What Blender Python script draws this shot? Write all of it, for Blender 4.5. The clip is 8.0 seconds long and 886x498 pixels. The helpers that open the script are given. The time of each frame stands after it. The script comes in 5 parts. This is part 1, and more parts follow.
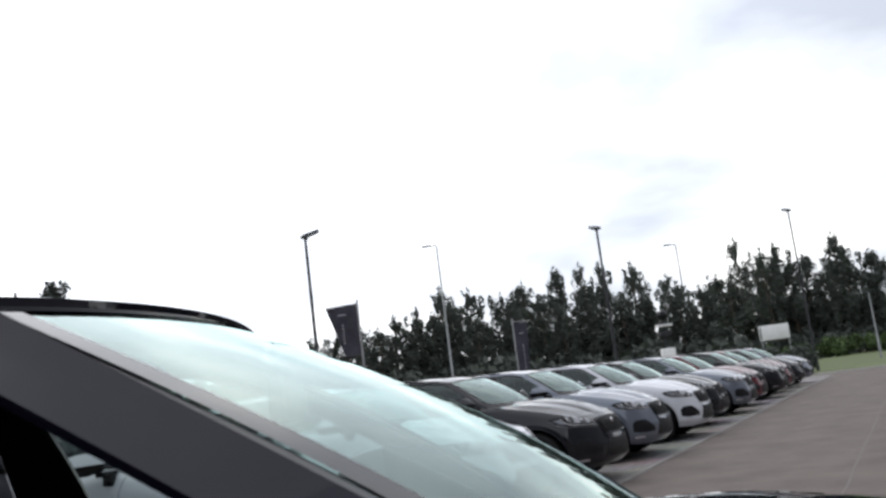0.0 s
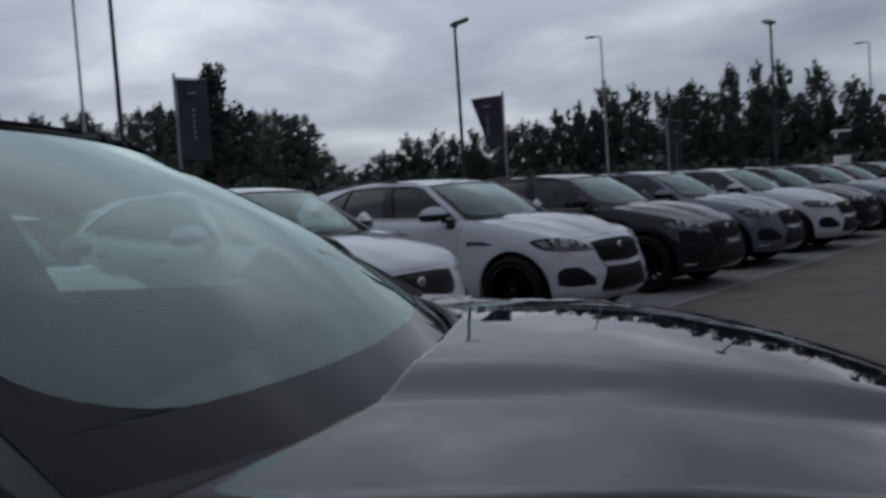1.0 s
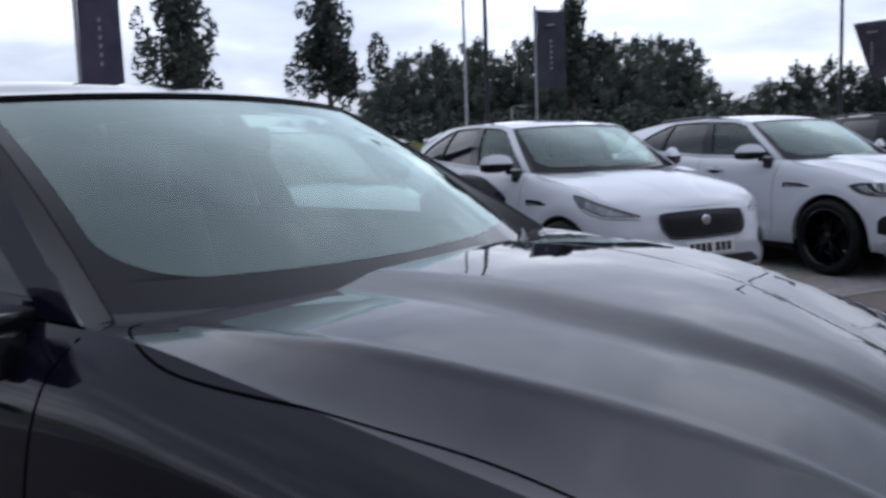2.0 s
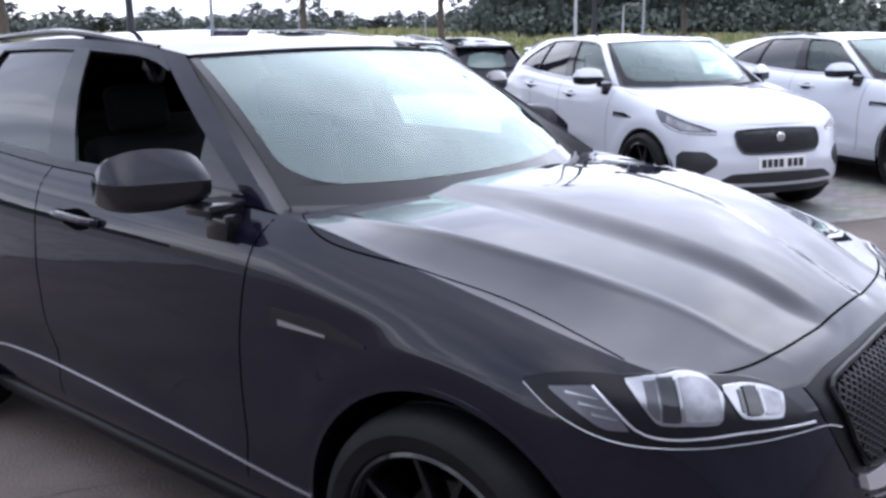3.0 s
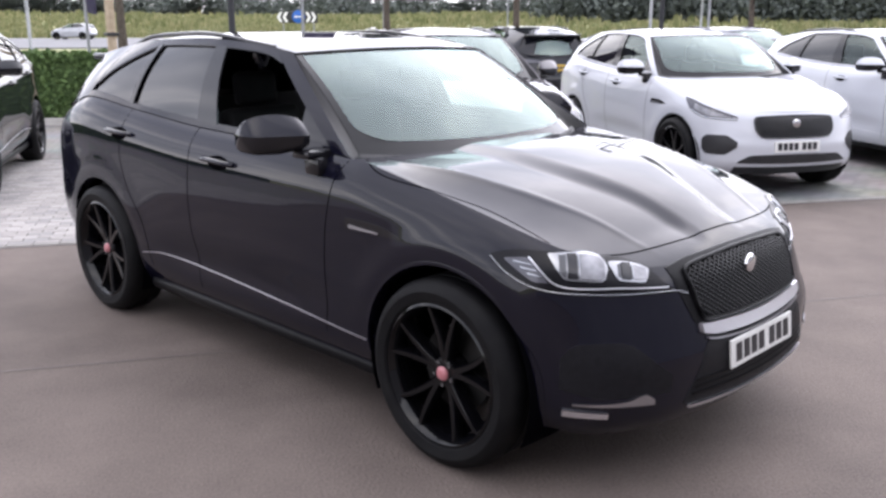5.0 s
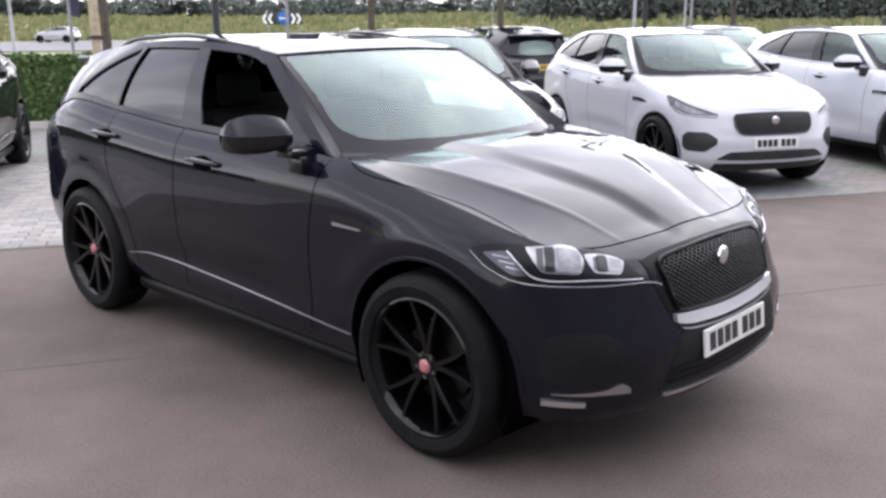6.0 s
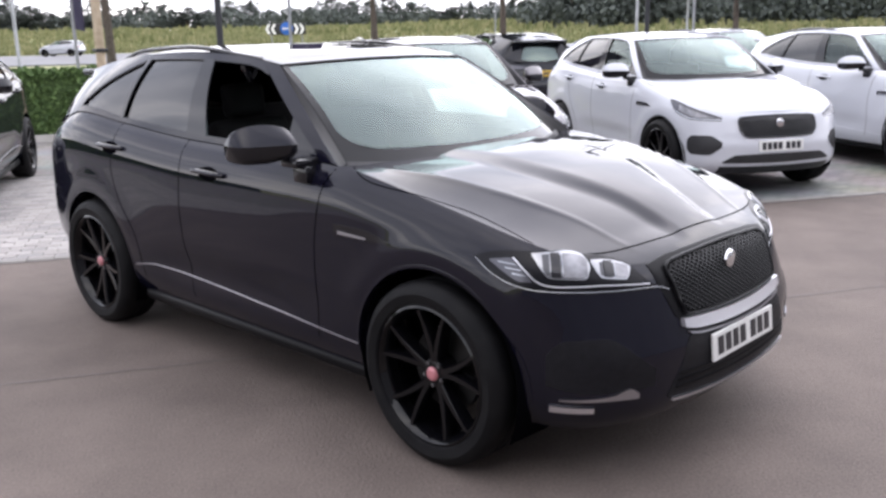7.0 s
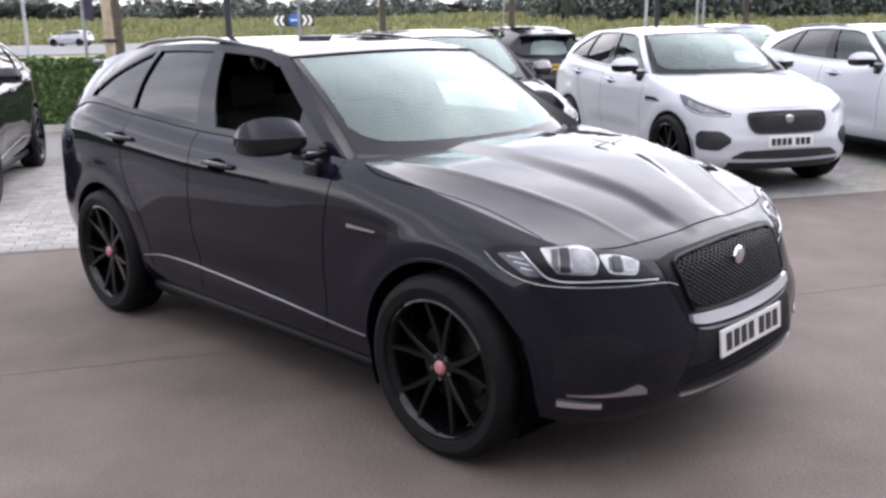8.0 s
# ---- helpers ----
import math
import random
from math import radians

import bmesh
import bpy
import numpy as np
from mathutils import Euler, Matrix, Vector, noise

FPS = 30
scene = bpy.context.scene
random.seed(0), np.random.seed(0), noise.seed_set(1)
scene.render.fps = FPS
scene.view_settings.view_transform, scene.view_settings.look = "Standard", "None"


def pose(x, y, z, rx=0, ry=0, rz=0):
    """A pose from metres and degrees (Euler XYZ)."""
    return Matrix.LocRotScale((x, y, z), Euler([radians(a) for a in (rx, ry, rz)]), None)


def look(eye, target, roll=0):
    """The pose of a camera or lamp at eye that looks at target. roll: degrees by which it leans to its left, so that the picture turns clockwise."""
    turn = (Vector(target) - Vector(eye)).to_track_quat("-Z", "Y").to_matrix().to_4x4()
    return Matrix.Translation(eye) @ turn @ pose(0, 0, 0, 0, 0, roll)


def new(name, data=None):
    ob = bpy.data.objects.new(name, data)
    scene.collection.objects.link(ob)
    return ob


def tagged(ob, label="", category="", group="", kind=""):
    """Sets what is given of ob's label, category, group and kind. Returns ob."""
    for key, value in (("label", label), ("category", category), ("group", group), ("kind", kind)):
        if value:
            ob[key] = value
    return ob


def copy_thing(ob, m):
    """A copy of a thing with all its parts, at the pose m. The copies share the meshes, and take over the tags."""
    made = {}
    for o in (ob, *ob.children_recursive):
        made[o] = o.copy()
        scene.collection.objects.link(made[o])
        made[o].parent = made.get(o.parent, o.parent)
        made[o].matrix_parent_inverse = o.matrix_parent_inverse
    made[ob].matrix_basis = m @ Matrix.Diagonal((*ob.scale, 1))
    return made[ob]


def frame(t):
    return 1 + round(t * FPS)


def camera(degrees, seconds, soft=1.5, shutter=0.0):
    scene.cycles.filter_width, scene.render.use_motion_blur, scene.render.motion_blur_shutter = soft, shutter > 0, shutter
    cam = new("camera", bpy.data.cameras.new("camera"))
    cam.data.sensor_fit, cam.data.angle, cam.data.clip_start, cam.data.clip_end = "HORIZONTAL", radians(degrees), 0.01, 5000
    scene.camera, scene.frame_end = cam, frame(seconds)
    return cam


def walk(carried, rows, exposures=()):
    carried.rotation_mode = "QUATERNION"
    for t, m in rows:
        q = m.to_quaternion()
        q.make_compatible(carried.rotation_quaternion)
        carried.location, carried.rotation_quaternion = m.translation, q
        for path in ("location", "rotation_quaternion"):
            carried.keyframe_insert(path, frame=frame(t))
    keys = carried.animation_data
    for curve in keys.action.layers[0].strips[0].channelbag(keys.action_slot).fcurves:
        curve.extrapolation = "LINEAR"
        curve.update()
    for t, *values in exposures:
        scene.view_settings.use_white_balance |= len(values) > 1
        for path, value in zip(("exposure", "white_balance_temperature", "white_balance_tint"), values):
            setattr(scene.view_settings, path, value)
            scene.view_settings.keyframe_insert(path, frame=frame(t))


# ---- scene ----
cam = camera(52.77, 8.0, soft=2.8, shutter=0.15)

PATH = [
    (0, look((0.494, -1.401, 1.456), (0.616, 0.570, 1.770), -7.32)),
    (0.1, look((0.551, -1.366, 1.451), (0.687, 0.608, 1.743), -7.60)),
    (0.2, look((0.612, -1.370, 1.442), (0.760, 0.609, 1.687), -6.40)),
    (0.3, look((0.700, -1.410, 1.436), (0.854, 0.580, 1.561), -5.02)),
    (0.4, look((0.766, -1.430, 1.436), (0.915, 0.560, 1.569), -4.50)),
    (0.5, look((0.838, -1.420, 1.450), (0.963, 0.575, 1.520), -4.30)),
    (0.6, look((0.910, -1.380, 1.459), (1.007, 0.616, 1.535), -5.10)),
    (0.8, look((1.050, -1.385, 1.396), (0.983, 0.613, 1.427), -5.12)),
    (1, look((1.212, -1.497, 1.414), (0.919, 0.478, 1.303), -3.90)),
    (1.2, look((1.397, -1.601, 1.455), (0.925, 0.336, 1.288), -4.20)),
    (1.5, look((1.667, -1.641, 1.406), (1.007, 0.235, 1.201), -3.52)),
    (2, look((2.084, -1.760, 1.441), (1.015, -0.086, 1.211), -2.03)),
    (2.2, look((2.227, -1.860, 1.464), (1.018, -0.295, 1.167), -2.20)),
    (3.3, look((2.831, -2.607, 1.644), (1.595, -1.106, 1.175), -0.09)),
    (3.5, look((2.939, -2.695, 1.642), (1.664, -1.222, 1.189), -0.28)),
    (4, look((3.242, -2.939, 1.698), (1.911, -1.533, 1.196), -0.49)),
    (5.5, look((3.819, -3.332, 1.719), (2.457, -1.950, 1.237), 0.17)),
    (6, look((3.818, -3.327, 1.719), (2.479, -1.924, 1.231), -0.26)),
    (6.5, look((3.813, -3.331, 1.720), (2.465, -1.932, 1.247), -1.00)),
    (7, look((3.816, -3.325, 1.719), (2.465, -1.928, 1.247), -1.17)),
    (7.5, look((3.810, -3.329, 1.724), (2.454, -1.939, 1.246), -0.90)),
    (8, look((3.809, -3.332, 1.722), (2.450, -1.947, 1.235), -0.74)),
]
EXPOSURES = [(0.0, -0.45, 6500, 10), (0.2, -0.9, 6250, 10), (0.5, -1.57, 6050, 10), (1.0, -2.05, 5950, 10), (1.5, -1.28, 5950, 11), (2.0, -0.90, 5800, 13), (3.3, 0.71, 5950, 17), (4.2, 0.76, 6250, 18), (5.5, 0.61, 6500, 16), (8.0, 0.59, 6500, 16)]
walk(cam, PATH, EXPOSURES)

# ---- sky and sun: an overcast day ----
SUN_TURN, SUN_HEIGHT = -18.0, 42.0      # degrees clockwise from +y, degrees above the horizon


def overcast_sky():
    world = bpy.data.worlds.new("overcast_sky")
    scene.world = world
    world.use_nodes = True
    nt = world.node_tree
    n, link = nt.nodes, nt.links
    n.clear()
    out = n.new("ShaderNodeOutputWorld")
    back = n.new("ShaderNodeBackground")
    sky = n.new("ShaderNodeTexSky")
    sky.sky_type, sky.sun_disc = "NISHITA", False
    sky.sun_elevation, sky.sun_rotation = radians(SUN_HEIGHT), radians(SUN_TURN)
    dim = n.new("ShaderNodeVectorMath")
    dim.operation = "SCALE"
    dim.inputs["Scale"].default_value = 0.10
    link.new(sky.outputs[0], dim.inputs[0])
    # a cloud sheet: the direction is laid onto a flat layer overhead
    coord = n.new("ShaderNodeTexCoord")
    parts = n.new("ShaderNodeSeparateXYZ")
    link.new(coord.outputs["Generated"], parts.inputs[0])
    lift = n.new("ShaderNodeMath")
    lift.operation = "MAXIMUM"
    lift.inputs[1].default_value = 0.0
    link.new(parts.outputs["Z"], lift.inputs[0])
    add = n.new("ShaderNodeMath")
    add.operation = "ADD"
    add.inputs[1].default_value = 0.22
    link.new(lift.outputs[0], add.inputs[0])
    flat = n.new("ShaderNodeCombineXYZ")
    for axis in "XY":
        div = n.new("ShaderNodeMath")
        div.operation = "DIVIDE"
        link.new(parts.outputs[axis], div.inputs[0])
        link.new(add.outputs[0], div.inputs[1])
        link.new(div.outputs[0], flat.inputs[axis])
    big = n.new("ShaderNodeTexNoise")
    big.inputs["Scale"].default_value, big.inputs["Detail"].default_value = 1.15, 6.0
    big.inputs["Roughness"].default_value, big.inputs["Distortion"].default_value = 0.5, 0.22
    link.new(flat.outputs[0], big.inputs["Vector"])
    ramp = n.new("ShaderNodeValToRGB")
    ramp.color_ramp.elements[0].position, ramp.color_ramp.elements[0].color = 0.36, (0.60, 0.64, 0.72, 1)
    ramp.color_ramp.elements[1].position, ramp.color_ramp.elements[1].color = 0.66, (1.55, 1.55, 1.54, 1)
    mid = ramp.color_ramp.elements.new(0.52)
    mid.color = (0.92, 0.95, 1.02, 1)
    link.new(big.outputs["Fac"], ramp.inputs[0])
    mix = n.new("ShaderNodeMix")
    mix.data_type = "RGBA"
    mix.inputs["Factor"].default_value = 0.88
    link.new(dim.outputs[0], mix.inputs["A"])
    link.new(ramp.outputs[0], mix.inputs["B"])
    # the cloud sheet is brightest round the veiled sun
    lift_z = n.new("ShaderNodeMapRange")
    lift_z.inputs["From Min"].default_value, lift_z.inputs["From Max"].default_value = 0.30, 0.75
    lift_z.inputs["To Min"].default_value, lift_z.inputs["To Max"].default_value = 1.55, 1.45
    lift_z.interpolation_type = "SMOOTHSTEP"
    link.new(parts.outputs["Z"], lift_z.inputs["Value"])
    toward = n.new("ShaderNodeVectorMath")
    toward.operation = "DOT_PRODUCT"
    a, e = radians(SUN_TURN), radians(SUN_HEIGHT)
    toward.inputs[1].default_value = (math.sin(a) * math.cos(e), math.cos(a) * math.cos(e), math.sin(e))
    link.new(coord.outputs["Generated"], toward.inputs[0])
    above_0 = n.new("ShaderNodeMath")
    above_0.operation = "MAXIMUM"
    above_0.inputs[1].default_value = 0.0
    link.new(toward.outputs["Value"], above_0.inputs[0])
    veil = n.new("ShaderNodeMath")
    veil.operation = "POWER"
    veil.inputs[1].default_value = 6.0
    link.new(above_0.outputs[0], veil.inputs[0])
    gain = n.new("ShaderNodeMath")
    gain.operation = "MULTIPLY_ADD"
    gain.inputs[1].default_value = 1.7
    link.new(veil.outputs[0], gain.inputs[0])
    link.new(lift_z.outputs[0], gain.inputs[2])
    lit = n.new("ShaderNodeVectorMath")
    lit.operation = "SCALE"
    link.new(mix.outputs["Result"], lit.inputs[0])
    link.new(gain.outputs[0], lit.inputs["Scale"])
    link.new(lit.outputs[0], back.inputs[0])
    back.inputs[1].default_value = 1.0
    link.new(back.outputs[0], out.inputs[0])


overcast_sky()
sun = new("sun", bpy.data.lights.new("sun", "SUN"))
sun.data.energy, sun.data.angle, sun.data.color = 0.6, radians(110), (1.0, 0.97, 0.92)
sun.matrix_world = look((0, 0, 30), (-30 * math.sin(radians(SUN_TURN)), -30 * math.cos(radians(SUN_TURN)), 30 - 30 * math.tan(radians(SUN_HEIGHT))))

# ---- materials ----
def shader(name, colour, rough=0.5, metal=0.0, coat=0.0, **more):
    mat = bpy.data.materials.new(name)
    mat.use_nodes = True
    b = mat.node_tree.nodes["Principled BSDF"]
    b.inputs["Base Color"].default_value = (*colour, 1)
    b.inputs["Roughness"].default_value, b.inputs["Metallic"].default_value = rough, metal
    b.inputs["Coat Weight"].default_value, b.inputs["Coat Roughness"].default_value = coat, 0.03
    for key, value in more.items():
        b.inputs[key.replace("_", " ")].default_value = value
    return mat


def mottled(mat, low, high, scale, detail=5.0, bump=0.0, fine=0.0, fine_scale=300.0, coords="Object", rough=None):
    """Two scales of variation between two colours, with relief."""
    nt = mat.node_tree
    n, link = nt.nodes, nt.links
    b = n["Principled BSDF"]
    coord = n.new("ShaderNodeTexCoord")
    broad = n.new("ShaderNodeTexNoise")
    broad.inputs["Scale"].default_value, broad.inputs["Detail"].default_value = scale, detail
    broad.inputs["Roughness"].default_value = 0.6
    link.new(coord.outputs[coords], broad.inputs["Vector"])
    grain = n.new("ShaderNodeTexNoise")
    grain.inputs["Scale"].default_value, grain.inputs["Detail"].default_value = fine_scale, 3.0
    link.new(coord.outputs[coords], grain.inputs["Vector"])
    blend = n.new("ShaderNodeMix")
    blend.data_type = "FLOAT"
    blend.inputs["Factor"].default_value = fine
    link.new(broad.outputs["Fac"], blend.inputs["A"])
    link.new(grain.outputs["Fac"], blend.inputs["B"])
    ramp = n.new("ShaderNodeValToRGB")
    ramp.color_ramp.elements[0].position, ramp.color_ramp.elements[0].color = 0.3, (*low, 1)
    ramp.color_ramp.elements[1].position, ramp.color_ramp.elements[1].color = 0.7, (*high, 1)
    link.new(blend.outputs["Result"], ramp.inputs[0])
    link.new(ramp.outputs[0], b.inputs["Base Color"])
    if rough:
        span = n.new("ShaderNodeMapRange")
        span.inputs["To Min"].default_value, span.inputs["To Max"].default_value = rough
        link.new(broad.outputs["Fac"], span.inputs["Value"])
        link.new(span.outputs[0], b.inputs["Roughness"])
    if bump:
        relief = n.new("ShaderNodeBump")
        relief.inputs["Strength"].default_value, relief.inputs["Distance"].default_value = bump, 0.01
        link.new(grain.outputs["Fac"], relief.inputs["Height"])
        link.new(relief.outputs[0], b.inputs["Normal"])
    return mat


def glass(name, colour, base_gloss, tint=(0.88, 1.0, 0.97)):
    """Thin glass: clear with a tint, and a mirror-like gloss that grows towards grazing."""
    mat = bpy.data.materials.new(name)
    mat.use_nodes = True
    nt = mat.node_tree
    n, link = nt.nodes, nt.links
    n.clear()
    out = n.new("ShaderNodeOutputMaterial")
    clear = n.new("ShaderNodeBsdfTransparent")
    clear.inputs[0].default_value = (*colour, 1)
    gloss = n.new("ShaderNodeBsdfGlossy")
    gloss.inputs["Roughness"].default_value = 0.0
    gloss.inputs[0].default_value = (*tint, 1)
    weight = n.new("ShaderNodeLayerWeight")
    weight.inputs["Blend"].default_value = 0.5
    power = n.new("ShaderNodeMath")
    power.operation = "POWER"
    power.inputs[1].default_value = 5.0
    link.new(weight.outputs["Facing"], power.inputs[0])
    span = n.new("ShaderNodeMapRange")
    span.inputs["To Min"].default_value, span.inputs["To Max"].default_value = base_gloss, 1.0
    link.new(power.outputs[0], span.inputs["Value"])
    mix = n.new("ShaderNodeMixShader")
    link.new(span.outputs[0], mix.inputs[0])
    link.new(clear.outputs[0], mix.inputs[1])
    link.new(gloss.outputs[0], mix.inputs[2])
    link.new(mix.outputs[0], out.inputs[0])
    return mat


def paint(name, colour, metal=0.0):
    """Car paint under lacquer, with a little dust and orange peel."""
    mat = shader(name, colour, 0.38, metal, 1.0, Specular_IOR_Level=0.0)
    nt = mat.node_tree
    n, link = nt.nodes, nt.links
    b = n["Principled BSDF"]
    coord = n.new("ShaderNodeTexCoord")
    dust = n.new("ShaderNodeTexNoise")
    dust.inputs["Scale"].default_value, dust.inputs["Detail"].default_value = 2.2, 8.0
    link.new(coord.outputs["Object"], dust.inputs["Vector"])
    span = n.new("ShaderNodeMapRange")
    span.inputs["From Min"].default_value, span.inputs["From Max"].default_value = 0.35, 0.75
    span.inputs["To Min"].default_value, span.inputs["To Max"].default_value = 0.012, 0.045
    link.new(dust.outputs["Fac"], span.inputs["Value"])
    link.new(span.outputs[0], b.inputs["Coat Roughness"])
    peel = n.new("ShaderNodeTexNoise")
    peel.inputs["Scale"].default_value = 9.0
    link.new(coord.outputs["Object"], peel.inputs["Vector"])
    relief = n.new("ShaderNodeBump")
    relief.inputs["Strength"].default_value, relief.inputs["Distance"].default_value = 0.10, 0.004
    link.new(peel.outputs["Fac"], relief.inputs["Height"])
    link.new(relief.outputs[0], b.inputs["Coat Normal"])
    return mat


BLACK_PAINT = paint("black_paint", (0.005, 0.005, 0.0115))
BLACK_PAINT.node_tree.nodes["Principled BSDF"].inputs["Coat IOR"].default_value = 1.42
WHITE_PAINT = paint("white_paint", (0.585, 0.60, 0.645))
GREY_PAINT = paint("blue_grey_paint", (0.16, 0.18, 0.22), 0.6)
DARK_PAINT = paint("dark_grey_paint", (0.008, 0.009, 0.013))
STONE_PAINT = paint("stone_grey_paint", (0.12, 0.113, 0.122), 0.5)
SILVER_PAINT = paint("silver_paint", (0.42, 0.43, 0.45), 0.7)
RED_PAINT = paint("red_paint", (0.45, 0.02, 0.02))
MAROON_PAINT = paint("maroon_paint", (0.10, 0.012, 0.02), 0.3)
GLOSS_BLACK = shader("gloss_black_trim", (0.008, 0.008, 0.010), 0.12, 0.0, 0.3, Specular_IOR_Level=0.3)
SATIN_BLACK = mottled(shader("black_plastic", (0.018, 0.018, 0.02), 0.5), (0.014, 0.014, 0.016), (0.026, 0.026, 0.028), 8, bump=0.15)
INTAKE = mottled(shader("intake_mesh_black", (0.009, 0.009, 0.011), 0.5, Specular_IOR_Level=0.2), (0.006, 0.006, 0.008), (0.012, 0.012, 0.015), 40, bump=0.3)
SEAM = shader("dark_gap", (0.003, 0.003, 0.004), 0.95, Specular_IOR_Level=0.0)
CHROME = shader("bright_trim", (0.80, 0.80, 0.82), 0.12, 1.0)
SATIN_CHROME = shader("satin_trim", (0.72, 0.72, 0.76), 0.38, 1.0)
LAMP_CHROME = shader("lamp_reflector", (0.34, 0.345, 0.36), 0.2, 1.0)
FRIT = shader("black_screen_border", (0.006, 0.006, 0.007), 0.35, Specular_IOR_Level=0.12)
SCREEN_FRIT = shader("black_screen_border_glass", (0.006, 0.006, 0.007), 0.06, Specular_IOR_Level=0.3)
LAMP_BOWL = mottled(shader("lamp_bowl", (0.4, 0.4, 0.42), 0.3, 0.6), (0.12, 0.12, 0.13), (0.36, 0.36, 0.38), 14)
LENS_DARK = shader("projector_glass", (0.012, 0.012, 0.015), 0.06, 0.0, 0.3)
LAMP_PALE = shader("pale_lamp_lens", (0.065, 0.067, 0.075), 0.22, 0.3, 0.5)
LAMP_DARK = shader("lamp_housing", (0.007, 0.007, 0.009), 0.25, 0.0, 0.0, Specular_IOR_Level=0.22)
LAMP_SIDE = shader("lamp_side_lens", (0.09, 0.09, 0.105), 0.25, 0.3, 0.35)
LAMP_RED = shader("red_lamp_lens", (0.25, 0.01, 0.015), 0.12, 0.0, 0.8)
RUBBER = mottled(shader("tyre_rubber", (0.01, 0.01, 0.01), 0.6, Specular_IOR_Level=0.16), (0.003, 0.003, 0.004), (0.008, 0.008, 0.0085), 14, bump=0.2)
RIM_BLACK = shader("gloss_black_alloy", (0.003, 0.003, 0.004), 0.09, 0.0, 0.0, Specular_IOR_Level=0.36)
RIM_GREY = shader("grey_alloy", (0.16, 0.16, 0.17), 0.25, 0.8, 0.4)
DISC = shader("brake_disc_steel", (0.035, 0.034, 0.033), 0.5, 0.8)
CAP_RED = shader("red_centre_cap", (0.52, 0.19, 0.21), 0.3, 0.1, 0.8)
WINDSCREEN_GLASS = glass("green_tinted_windscreen", (0.66, 0.82, 0.78), 0.115, (0.85, 1.0, 0.96))
SIDE_GLASS = glass("tinted_side_glass", (0.55, 0.62, 0.60), 0.07)
PRIVACY_GLASS = glass("privacy_glass", (0.05, 0.05, 0.055), 0.09, (1, 1, 1))
CABIN = mottled(shader("dark_cabin_trim", (0.012, 0.012, 0.013), 0.75, Specular_IOR_Level=0.25), (0.008, 0.008, 0.009), (0.018, 0.018, 0.019), 10)
VENT_METAL = shader("dull_vent_metal", (0.42, 0.42, 0.45), 0.3, 1.0)
SEAT_CLOTH = mottled(shader("black_leather", (0.01, 0.01, 0.01), 0.6, Specular_IOR_Level=0.2), (0.006, 0.006, 0.007), (0.013, 0.0125, 0.0125), 12, bump=0.2)
PLATE_WHITE = mottled(shader("white_plate", (0.80, 0.80, 0.78), 0.3), (0.74, 0.74, 0.72), (0.84, 0.84, 0.82), 30)
PLATE_YELLOW = shader("yellow_plate", (0.75, 0.48, 0.05), 0.3)
PLATE_INK = shader("plate_bars", (0.02, 0.02, 0.025), 0.4)

# ---- mesh helpers ----
from mathutils import bvhtree


def mesh_object(name, verts, faces, material, smooth=35.0):
    me = bpy.data.meshes.new(name)
    me.from_pydata([tuple(map(float, v)) for v in verts], [], faces)
    me.update()
    if smooth:
        me.polygons.foreach_set("use_smooth", [True] * len(me.polygons))
        me.set_sharp_from_angle(angle=radians(smooth))
    me.materials.append(material)
    return new(name, me)


def part(name, shape, material, parent, label="", smooth=35.0, solid=0.0):
    """One mesh under a thing or under a part. shape: (verts, faces)."""
    ob = mesh_object(name, shape[0], shape[1], material, smooth)
    ob.parent = parent
    if label:
        ob["label"] = label
    if solid:
        mod = ob.modifiers.new("thickness", "SOLIDIFY")
        mod.thickness, mod.offset = solid, -1.0
        ob.modifiers.new("crisp", "EDGE_SPLIT").split_angle = radians(40)
    return ob


def shared(name, mesh, parent, m=None, label=""):
    ob = new(name, mesh)
    ob.parent = parent
    if m is not None:
        ob.matrix_local = m
    if label:
        ob["label"] = label
    return ob


def thing(name, label, category, group="", kind=""):
    return tagged(new(name), label, category, group, kind)


def joined(*shapes):
    verts, faces = [], []
    for v, f in shapes:
        k = len(verts)
        verts += [tuple(q) for q in v]
        faces += [tuple(i + k for i in g) for g in f]
    return verts, faces


def grid(points, close_u=False, close_v=False):
    """A quad sheet over points[i][j]."""
    a = np.asarray(points, float)
    nu, nv = a.shape[:2]
    faces = []
    for i in range(nu if close_u else nu - 1):
        for j in range(nv if close_v else nv - 1):
            i2, j2 = (i + 1) % nu, (j + 1) % nv
            faces.append((i * nv + j, i2 * nv + j, i2 * nv + j2, i * nv + j2))
    return a.reshape(-1, 3).tolist(), faces


def mirrored(shape):
    return [(x, -y, z) for x, y, z in shape[0]], [tuple(reversed(f)) for f in shape[1]]


def moved(shape, m):
    return [tuple(m @ Vector(v)) for v in shape[0]], shape[1]


def block(x0, y0, z0, x1, y1, z1, bevel=0.01, steps=2):
    """A box with rounded edges."""
    bm = bmesh.new()
    bmesh.ops.create_cube(bm, size=1)
    for v in bm.verts:
        v.co = Vector(((x0 + x1) / 2 + v.co.x * (x1 - x0), (y0 + y1) / 2 + v.co.y * (y1 - y0), (z0 + z1) / 2 + v.co.z * (z1 - z0)))
    if bevel:
        bmesh.ops.bevel(bm, geom=bm.edges[:], offset=bevel, segments=steps, affect="EDGES", profile=0.5)
    bm.verts.index_update()
    shape = [v.co[:] for v in bm.verts], [tuple(v.index for v in f.verts) for f in bm.faces]
    bm.free()
    return shape


